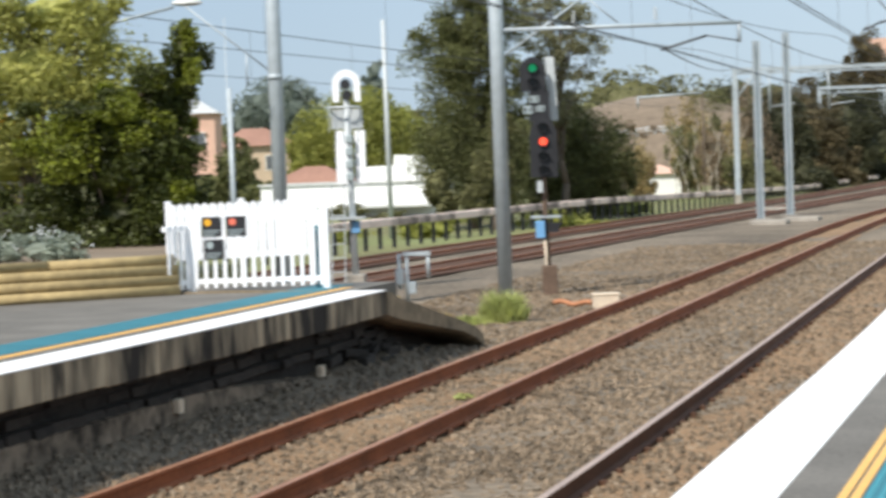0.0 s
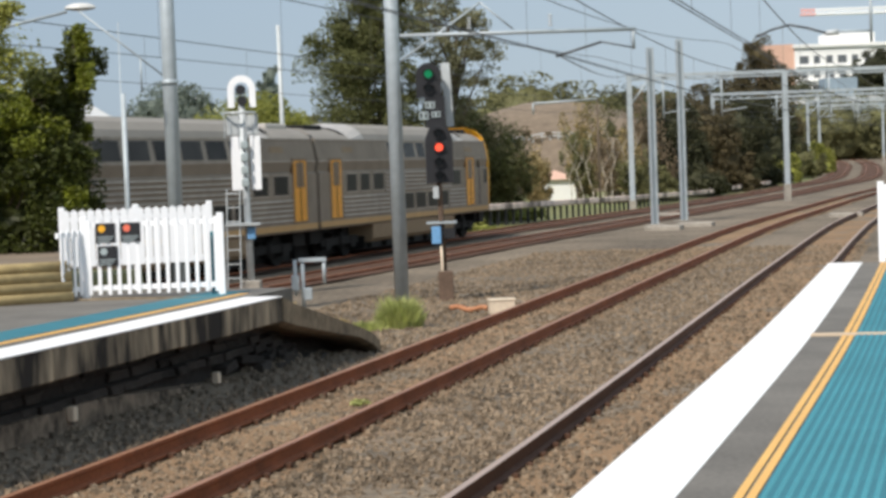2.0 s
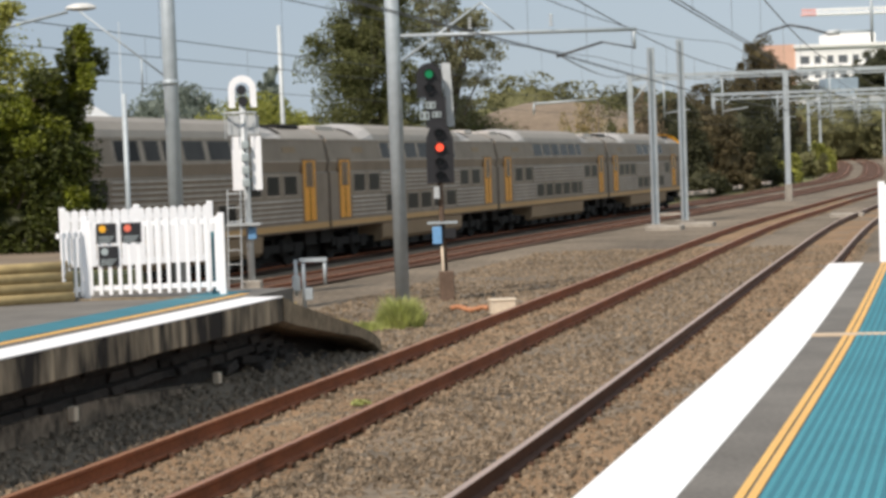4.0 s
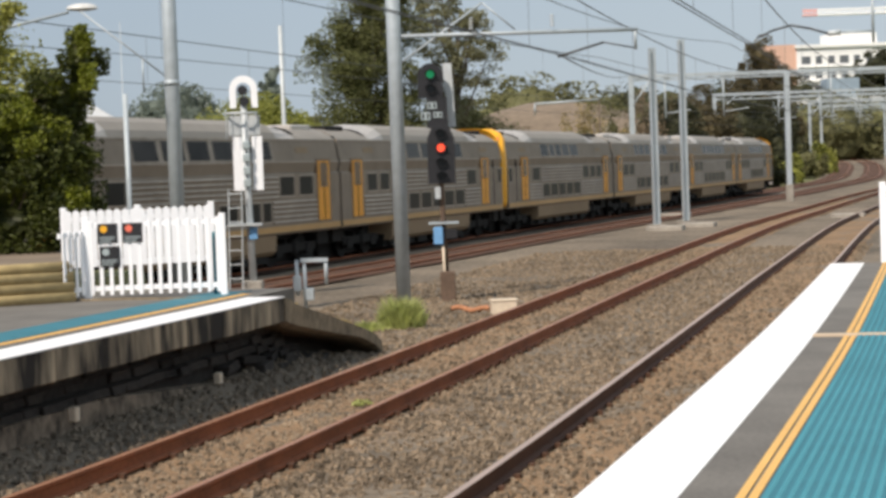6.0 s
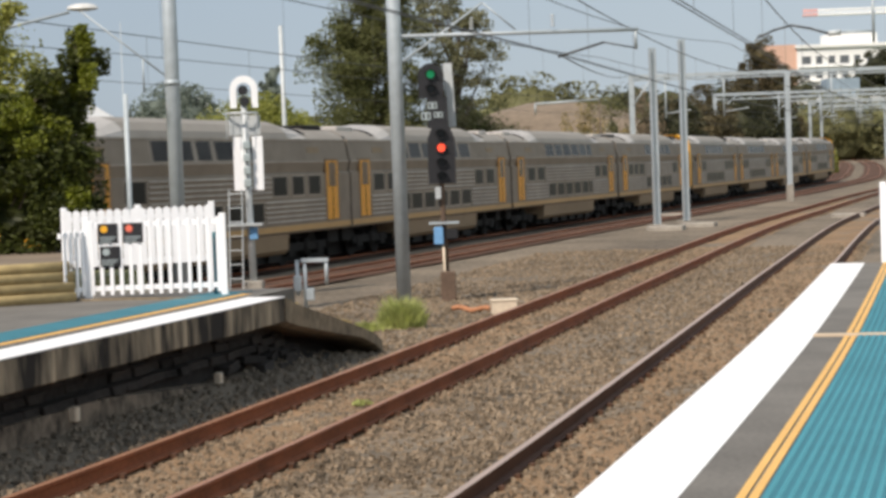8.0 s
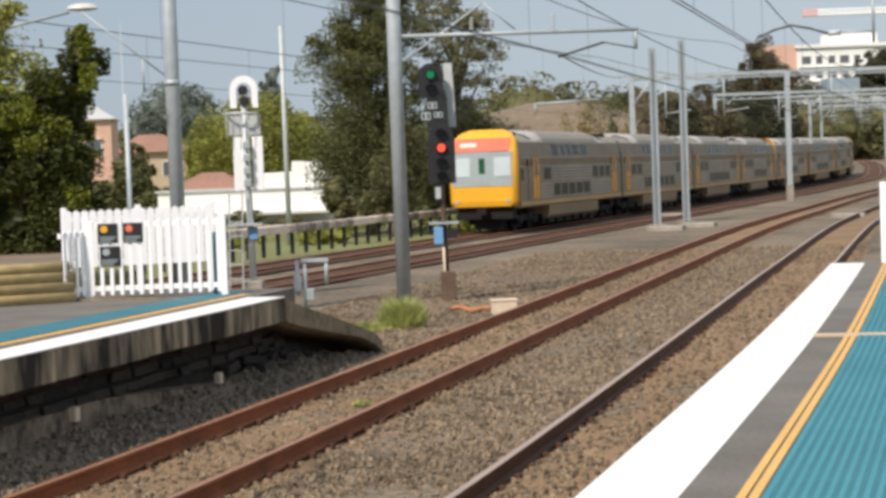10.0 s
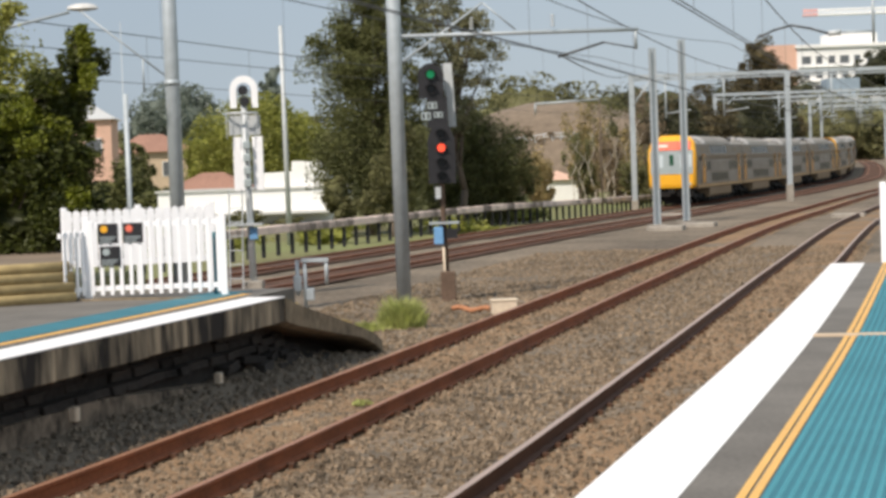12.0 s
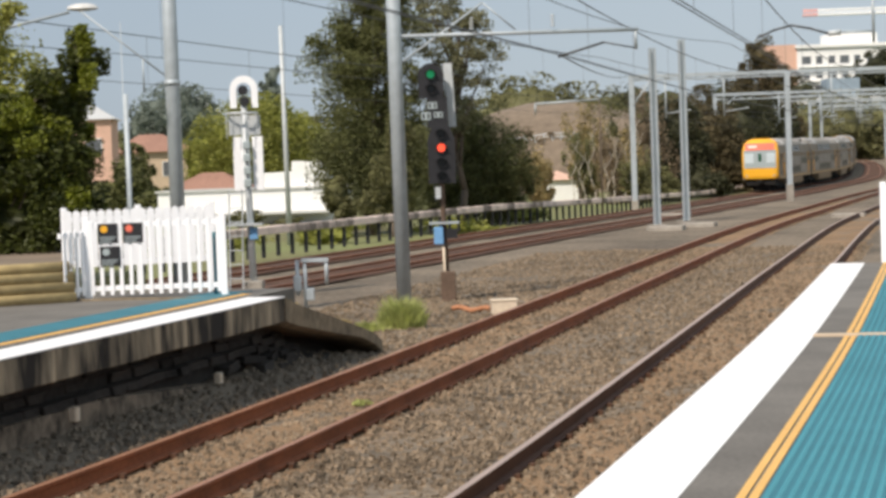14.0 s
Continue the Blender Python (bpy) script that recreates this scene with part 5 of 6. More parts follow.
def grassy(name, words, base, radius, height, n, seed, mat):
    """A clump of thin blades that rise and bend outwards."""
    ob = thing(name, words, "weed", at=pose(*base))
    rng = random.Random(seed)
    verts, faces = [], []
    for k in range(n):
        t, r = rng.uniform(0, 6.283), radius * rng.random() ** 0.7
        h = height * rng.uniform(0.45, 1.0) * (1.05 - 0.6 * (r / radius) ** 2)
        x, y = r * math.cos(t), 0.8 * r * math.sin(t)
        lean = rng.uniform(0.1, 0.5) * h
        w = rng.uniform(0.006, 0.014)
        q, o = rng.uniform(0, 3.14), len(verts)
        for f, g in ((0.0, 0.8), (0.55, 1.0), (1.0, 0.1)):
            cx, cy, cz = x + math.cos(t) * lean * f * f, y + math.sin(t) * lean * f * f, h * (f - 0.12 * f * f) - 0.03
            verts += [(cx - w * g * math.cos(q), cy - w * g * math.sin(q), cz), (cx + w * g * math.cos(q), cy + w * g * math.sin(q), cz)]
        faces += [(o, o + 1, o + 3, o + 2), (o + 2, o + 3, o + 5, o + 4)]
    me = bpy.data.meshes.new("foliage")
    me.from_pydata(verts, [], faces)
    me.materials.append(mat)
    tagged(part("foliage", me, mat, ob), kind="stuff")
    return ob


def greenery():
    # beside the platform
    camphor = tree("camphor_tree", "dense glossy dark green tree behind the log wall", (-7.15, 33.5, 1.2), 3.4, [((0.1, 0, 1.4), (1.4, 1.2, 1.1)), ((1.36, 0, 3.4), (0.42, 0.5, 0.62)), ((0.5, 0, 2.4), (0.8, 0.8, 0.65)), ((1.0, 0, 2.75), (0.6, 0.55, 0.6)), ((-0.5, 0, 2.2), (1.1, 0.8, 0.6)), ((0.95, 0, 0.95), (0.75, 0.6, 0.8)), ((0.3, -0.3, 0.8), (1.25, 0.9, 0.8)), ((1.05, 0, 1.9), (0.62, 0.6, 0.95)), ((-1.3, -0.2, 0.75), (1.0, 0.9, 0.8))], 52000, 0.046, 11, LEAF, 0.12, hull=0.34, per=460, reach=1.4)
    # brighter leaves painted where the sun strikes the top and front
    sunlit = leaves("young_leaves", [((1.38, -0.2, 3.4), (0.42, 0.45, 0.66)), ((0.5, -0.3, 2.55), (0.75, 0.7, 0.6)), ((-0.1, -0.35, 2.5), (0.8, 0.6, 0.32)), ((1.0, -0.25, 2.5), (0.6, 0.5, 0.7)), ((0.0, -0.7, 1.7), (1.3, 0.5, 0.7)), ((0.9, -0.5, 1.3), (0.7, 0.4, 0.6))], 17000, 0.046, 19, LEAF_SUNLIT, 0.0, 0.6, 420, 1.4)
    part("young_leaves", sunlit, LEAF_SUNLIT, camphor, "yellow-green leaves painted sunlit-bright")
    tree("wattle_tree", "loose yellow-green tree behind the dark one", (-9.05, 36.6, 0.6), 5.0, [((0, 0, 3.85), (1.95, 1.2, 1.36)), ((1.0, 0, 3.5), (1.27, 1.0, 0.94)), ((-1.36, 0, 4.5), (1.27, 1.0, 1.02)), ((0.34, 0, 5.0), (1.27, 1.0, 0.7)), ((-0.6, 0, 2.4), (1.6, 1.0, 0.95)), ((-1.5, 0, 3.3), (1.1, 0.9, 0.9))], 36000, 0.05, 12, LEAF_YELLOW, 0.14, hull=0.4, per=200)
    shrub("flowering_shrub", "grey-green shrub with small pale flowers behind the logs", (-6.85, 27.7, 1.45), [((0, 0, 0.18), (0.6, 0.35, 0.26)), ((-0.8, -0.35, 0.15), (0.55, 0.35, 0.26)), ((-1.5, -0.3, 0.12), (0.4, 0.3, 0.2))], 3200, 0.04, 13, LEAF_GREY)
    ob = shrub("flowering_shrub", "pale-flowered low shrub at the log wall end", (-7.5, 28.3, 1.45), [((0, 0, 0.1), (0.35, 0.3, 0.16))], 500, 0.04, 14, LEAF_GREY)
    petals = part("flowers", leaves("flowers", [((0.3, -0.5, 0.25), (0.95, 0.4, 0.3)), ((0.1, 0, 0.15), (0.35, 0.3, 0.2))], 200, 0.026, 15, PETAL, 0.0), PETAL, ob, "small pale flowers")
    tagged(petals, kind="stuff")
    grassy("weed_clump", "pale green upright weed clump at the mast foot", (-0.77, 36.3, -0.2), 0.4, 0.72, 1900, 16, WEED)
    grassy("grass_tuft", "short yellowed grass beside the weed clump", (-1.35, 36.0, -0.2), 0.45, 0.25, 500, 36, WEED)
    shrub("dry_weeds", "thin dry weeds below the ramp", (-1.9, 36.0, -0.2), [((0, 0, 0.08), (0.8, 0.5, 0.1))], 400, 0.04, 17, LEAF_LIGHT)
    for y, off, z, r, h in ((27.1, -1.95, 0.84, 0.4, 0.16), (28.2, -2.1, 0.64, 0.45, 0.14), (29.4, -1.9, 0.42, 0.4, 0.14), (30.4, -2.2, 0.24, 0.5, 0.2), (33.2, -3.2, -0.18, 0.6, 0.18)):
        grassy("dry_grass_tuft", "short straw-coloured grass on the platform ramp", (local(y, off, z)).translation, r, h, 380, int(y * 10), LEAF_TAN)
    shrub("small_weed", "tiny green weed between the rails", (-1.05, 24.2, -0.2), [((0, 0, 0.04), (0.13, 0.1, 0.05))], 120, 0.025, 18, WEED)
    # beyond the far track
    tree("she_oak_tree", "tall dark green pine-like tree beyond the trough", (-3.4, 100.0, -0.4), 11.0, [((0.1, 0, 3.6), (2.4, 2.2, 2.9)), ((-0.5, 0, 7.2), (2.1, 1.9, 2.3)), ((-1.0, 0, 9.3), (1.5, 1.3, 1.2)), ((0.5, 0, 10.2), (1.9, 1.6, 1.8)), ((1.4, 0, 3.2), (1.8, 1.6, 2.4)), ((1.3, 0, 7.0), (1.5, 1.5, 1.8)), ((0.5, 0, 12.0), (1.3, 1.2, 1.3))], 84000, 0.078, 21, LEAF_DARK, 0.32, hull=0.34, per=230, reach=1.5)
    tree("bottlebrush_tree", "small olive-yellow tree before the dark pine-like one", (-2.3, 96.0, -0.4), 4.2, [((0, 0, 2.6), (1.0, 0.9, 1.5)), ((0.4, 0, 4.4), (0.8, 0.7, 1.1)), ((-0.8, 0, 1.3), (1.0, 0.8, 0.9))], 12000, 0.08, 37, LEAF_OLIVE, 0.12, hull=0.5, per=140)
    tree("gum_tree", "thin-crowned olive gum tree with sky gaps", (1.0, 104.0, -0.4), 11.5, [((-0.4, 0, 9.9), (1.9, 1.6, 1.3)), ((0.6, 0, 8.2), (1.9, 1.6, 1.2)), ((-0.9, 0, 11.4), (1.3, 1.2, 1.0)), ((0.9, 0, 10.4), (1.0, 1.0, 0.8)), ((-0.5, 0, 6.0), (1.5, 1.4, 1.4))], 17000, 0.085, 22, LEAF_WISPY, 0.22, hull=0.0, per=130, reach=1.4)
    tree("fig_tree", "broad dark green tree behind the signal", (2.4, 108.0, -0.4), 5.5, [((-0.1, 0, 3.0), (2.4, 2.1, 2.4)), ((-1.0, 0, 4.8), (1.6, 1.5, 1.4)), ((1.15, 0, 1.8), (1.1, 1.1, 1.4)), ((-2.0, 0, 2.2), (2.0, 1.5, 1.8))], 50000, 0.08, 23, LEAF_DARK, 0.3, hull=0.45, per=220, reach=1.35)
    tree("pepper_tree", "rounded light green tree behind the white building", (-13.6, 150.0, -0.4), 6.5, [((0, 0, 5.0), (4.2, 3.0, 3.6)), ((-3.0, 0, 4.2), (2.6, 2.2, 2.6)), ((2.8, 0, 4.6), (2.4, 2.2, 2.8)), ((0.5, 0, 7.3), (2.4, 2.0, 1.6))], 40000, 0.12, 24, LEAF_LIGHT, 0.3)
    tree("gum_tree", "grey-green tree on the far slope", (-27.5, 215.0, 0), 11.0, [((0, 0, 9.2), (4.2, 3.0, 3.2)), ((-3.0, 0, 8.0), (2.5, 2.2, 2.4)), ((3.2, 0, 7.6), (2.6, 2.2, 2.6)), ((0, 0, 5.0), (4.6, 3.0, 3.0))], 20000, 0.2, 25, LEAF_HAZE, 0.35)
    tree("garden_tree", "small dark garden tree by the houses", (-21.2, 140.0, -0.4), 4.5, [((0, 0, 3.2), (1.5, 1.3, 2.0)), ((-1.6, 0, 1.8), (2.0, 1.3, 1.6)), ((1.0, 0, 1.6), (1.5, 1.2, 1.5))], 6000, 0.22, 26, LEAF_DARK, 0.18)
    tree("norfolk_pine", "distant conical pine on the skyline", (-24.0, 300.0, 0), 16.0, [((0, 0, 17.2), (1.0, 1.0, 1.8)), ((0, 0, 15.0), (1.9, 1.9, 1.8)), ((0, 0, 12.0), (2.2, 2.2, 1.8)), ((0, 0, 9.0), (2.6, 2.6, 2.2))], 5000, 0.36, 27, LEAF_HAZE, 0.3)
    tree("hedge_plant", "low hedge before the white building", (-11.4, 116.0, -0.3), 0.6, [((0.4, 0, 0.5), (1.1, 0.6, 0.45)), ((2.6, 0, 0.25), (1.0, 0.6, 0.3))], 2600, 0.09, 28, LEAF_OLIVE, 0.06, "shrub")
    tree("cabbage_palm", "pale palm-like plant beside the pine", (-5.0, 97.0, -0.4), 2.0, [((0, 0, 2.1), (0.6, 0.6, 0.8)), ((0.4, 0, 1.0), (0.7, 0.6, 0.8))], 2600, 0.14, 29, LEAF_OLIVE, 0.14)
    # right-hand side of the far track: scrub, saplings, dark trees
    for k, (x, y, h, w) in enumerate(((7.0, 150, 4.6, 1.8), (10.6, 156, 6.0, 1.9), (12.4, 150, 5.4, 1.8), (14.6, 160, 5.4, 2.2), (6.6, 146, 4.0, 1.7), (13.4, 142, 3.6, 1.6), (12.0, 168, 8.8, 3.0), (14.4, 170, 9.4, 3.4), (16.6, 167, 9.0, 3.2), (11.4, 160, 4.6, 2.0), (13.6, 155, 4.2, 2.0), (16.0, 152, 4.0, 1.8))):
        tree("sapling", "thin pale olive sapling beside the line", (x, y, -0.4), h, [((0, 0, h * 0.6), (w * 0.6, w * 0.6, h * 0.38)), ((w * 0.3, 0, h * 0.3), (w * 0.6, w * 0.5, h * 0.26))], 3200, 0.12, 40 + k, (LEAF_TAN, LEAF_OLIVE, LEAF_DRY, LEAF_TAN, LEAF_TAN, LEAF_OLIVE)[k % 6], 0.09, hull=0.25, per=60)
    dark = ((19.5, 172, 8.0, 3.2), (24.0, 182, 8.2, 3.4), (28.6, 196, 8.6, 3.6), (23.2, 200, 9.2, 3.8), (33.0, 214, 9.4, 3.8), (29.0, 222, 10.4, 4.0), (38.0, 236, 9.5, 3.8), (42.5, 262, 10.0, 4.2), (48.5, 300, 10.5, 4.5))
    for k, (x, y, h, w) in enumerate(dark):
        tree("gum_tree", "dark olive gum tree beside the curve", (x, y, rise(y) - 0.4), h * 0.8, [((0, 0, h * 0.62), (w * 0.8, w * 0.7, h * 0.36)), ((-w * 0.5, 0, h * 0.42), (w * 0.6, w * 0.6, h * 0.3)), ((w * 0.5, 0, h * 0.36), (w * 0.6, w * 0.6, h * 0.32)), ((0.2 * w, 0, h * 0.18), (w * 0.9, w * 0.6, h * 0.2))], 16000, 0.17, 60 + k, (LEAF_DEEP, LEAF_BROWN)[k % 2], 0.25, hull=0.6, per=160)
    tree("tall_gum_tree", "tall dark eucalypt standing above the others", (38.6, 244.0, -0.4), 14.0, [((-0.2, 0, 15.4), (2.1, 1.8, 1.9)), ((1.7, 0, 13.0), (2.3, 1.9, 1.9)), ((-2.0, 0, 12.0), (2.5, 1.8, 2.0)), ((0.6, 0, 10.0), (3.9, 2.4, 2.6)), ((-3.0, 0, 7.6), (2.4, 2.0, 1.8)), ((2.4, 0, 6.6), (2.4, 2.0, 2.2)), ((0, 0, 4.6), (4.0, 2.4, 2.4))], 34000, 0.16, 80, LEAF_BROWN, 0.4, hull=0.4, per=160, reach=1.4)
    for k, (x, y, w, h, m) in enumerate(((21.5, 168, 1.8, 1.6, LEAF_DEEP), (26.2, 182, 1.9, 1.8, LEAF_BROWN), (31.4, 198, 2.0, 2.0, LEAF_DEEP), (35.5, 212, 1.8, 1.9, LEAF_LIGHT), (41.5, 232, 2.0, 2.3, LEAF_OLIVE), (45.8, 248, 1.8, 2.0, LEAF_LIGHT), (16.5, 156, 1.6, 1.2, LEAF_OLIVE), (50.2, 270, 2.0, 2.4, LEAF_YELLOW))):
        shrub("roadside_shrub", "rounded mixed-green shrub beside the far track", (x, y, rise(y) - 0.4), [((0, 0, h * 0.8), (w, w * 0.7, h)), ((w * 0.7, 0, h * 0.5), (w * 0.7, w * 0.6, h * 0.7))], 1900, 0.2, 90 + k, m)
    for k, (x, y, w, h) in enumerate(((-9, 84, 1.2, 0.5), (-5.0, 90, 1.4, 0.6), (0.5, 97, 1.3, 0.5), (4.2, 112, 1.5, 0.6))):
        shrub("grass_tussock", "rough green grass tussock behind the trough", (x, y, -0.42), [((0, 0, h * 0.5), (w * 1.6, w, h))], 900, 0.12, 120 + k, LEAF_LIGHT)
    # bare pale saplings standing in the scrub
    rnd = random.Random(77)
    for x, y, h in ((10.3, 147, 4.2), (11.2, 149, 5.0), (11.9, 146, 4.4), (12.5, 148, 5.4), (13.3, 147, 5.0), (14.0, 149, 5.6), (9.6, 150, 3.6)):
        ob = thing("bare_sapling", "slender bare pale-barked sapling in the scrub", "tree", at=pose(x, y, -0.4), group="bare saplings beside the line")
        bm = bmesh.new()
        prev, r, joints = Vector((0, 0, -0.2)), 0.05, []
        for q in range(1, 6):
            nxt = Vector((rnd.uniform(-0.16, 0.16) * q, rnd.uniform(-0.1, 0.1), h * q / 5))
            rod(bm, prev, nxt, r, r * 0.75, 6)
            prev, r = nxt, r * 0.75
            joints.append(nxt)
        part("trunk", bm, PALE_BARK, ob)
        bm = bmesh.new()
        for q in joints[1:]:
            for side in (-1, 1):
                rod(bm, q, q + Vector((side * rnd.uniform(0.1, 0.4), rnd.uniform(-0.2, 0.2), rnd.uniform(0.4, 0.8))), 0.018, 0.008, 5)
        part("branchwork", bm, PALE_BARK, ob)
    tree("skyline_tree", "dark rounded tree before the apartment block", (99.5, 462.0, 3.5), 17.0, [((0, 0, 18.0), (5.0, 4.0, 4.6)), ((-3.5, 0, 15.0), (3.6, 3.0, 3.4)), ((4.0, 0, 16.0), (4.0, 3.0, 4.0)), ((0, 0, 11.0), (5.5, 3.5, 5.0))], 9000, 0.4, 81, LEAF_DEEP, 0.5)
    # distant woods along the skyline, one mass
    blobs = []
    rnd = random.Random(9)
    for k in range(44):
        a = -0.25 + 0.53 * k / 43
        d = rnd.uniform(330, 430)
        h = rnd.uniform(5.0, 7.6) * (1.55 if 0.02 < a < 0.078 else 1.0)
        blobs.append(((a * d, d, rise(d) + h * 0.6), (rnd.uniform(8, 13), 6, h)))
    me = leaves("far_woods", blobs, 110000, 0.42, 33, LEAF_OLIVE, 0.68, reach=1.0)
    tagged(new("far_woods", me), "distant olive woods along the skyline", "woods", kind="stuff")
    blobs = [((30 + 7 * k, 455 + 4 * (k % 3), 9 + 1.4 * (k % 4)), (8, 6, 6.5 + 2 * (k % 3))) for k in range(12)]
    me = leaves("far_thicket", blobs, 20000, 0.4, 34, LEAF_DEEP, 0.75, reach=1.02)
    tagged(new("far_thicket", me), "dark green thicket where the line curves away", "woods", kind="stuff")


def hill_height(x, y):
    u, v = (x - 3) / 22, (y - 205) / 26
    top = math.sin(math.pi * min(max(u * 0.9 + 0.1, 0.0), 1.0))
    return 10.3 * max(top, 0.0) ** 0.25 * math.sin(math.pi * min(max(v, 0.0) * 0.62, 0.5)) + 0.4 * noise.noise((x * 0.4, y * 0.4, 0)) - 0.6


def hill_fence():
    """A pale rail fence across the slope."""
    ob = thing("hillside_fence", "pale two-rail fence across the brown hillside", "fence")
    xs = [6.4 + 0.9 * k for k in range(11)]
    feet = [Vector((x, 213.2, hill_height(x, 213.2))) for x in xs]
    for p in feet:
        bm = bmesh.new()
        box(bm, p.x - 0.06, p.x + 0.06, p.y - 0.06, p.y + 0.06, p.z - 0.3, p.z + 0.75)
        part("post", bm, PALE_GALV, ob)
    for h in (0.35, 0.68):
        for a, b in zip(feet, feet[1:]):
            bm = bmesh.new()
            rod(bm, a + Vector((0, -0.08, h)), b + Vector((0, -0.08, h)), 0.06, n=5)
            part("rail", bm, PALE_GALV, ob)


def bank():
    """The bare brown hillside behind the saplings."""
    bm = bmesh.new()
    rows = []
    for j in range(9):
        row = []
        for i in range(17):
            u, v = i / 16, j / 8
            x = 3 + 22 * u
            y = 205 + 26 * v
            row.append(bm.verts.new((x, y, hill_height(x, y))))
        rows.append(row)
    for r0, r1 in zip(rows, rows[1:]):
        for i in range(16):
            bm.faces.new((r0[i], r0[i + 1], r1[i + 1], r1[i])).smooth = True
    thing("hillside", "bare brown earth hillside with dry scrub", "hillside", kind="structure", bm=bm, mats=EARTH)
    me = leaves("dry_scrub", [((6 + 2.2 * k, 204 + (k % 3), 1.5 + 2.2 * (k % 3)), (1.8, 1.2, 1.3)) for k in range(9)], 4000, 0.14, 35, LEAF_DRY, 0.0)
    tagged(new("dry_scrub", me), "dry brown scrub on the hillside", "scrub", kind="stuff")


# ---- buildings ----
def window(parent, x, z, w, h, y=-0.02, frame_mat=None):
    bm = bmesh.new()
    box(bm, x - w / 2 - 0.06, x + w / 2 + 0.06, y - 0.03, y + 0.05, z - h / 2 - 0.06, z + h / 2 + 0.06)
    win = part("window", bm, frame_mat or RENDER_WHITE, parent)
    bm = bmesh.new()
    box(bm, x - w / 2, x + w / 2, y - 0.04, y + 0.0, z - h / 2, z + h / 2)
    part("pane", bm, PANE, win)


def house(words, x, y, z, w, d, h, roof, wall_mat, roof_mat, rz=0.0, hip=0.35, wins=()):
    ob = thing("house", words, "house", at=pose(x, y, z, 0, 0, rz))
    bm = bmesh.new()
    box(bm, -w / 2, w / 2, 0, d, -1.0, h)
    part("wall", bm, wall_mat, ob)
    bm = bmesh.new()
    o, k = 0.35, w * hip
    vs = [bm.verts.new(c) for c in ((-w / 2 - o, -o, h), (w / 2 + o, -o, h), (w / 2 + o, d + o, h), (-w / 2 - o, d + o, h), (-w / 2 + k, d / 2, h + roof), (w / 2 - k, d / 2, h + roof))]
    for q in ((0, 1, 5, 4), (1, 2, 5), (2, 3, 4, 5), (3, 0, 4), (3, 2, 1, 0)):
        bm.faces.new([vs[i] for i in q])
    part("roof", bm, roof_mat, ob)
    for wx, wz in wins:
        window(ob, wx, wz, 1.1, 1.1)
    return ob


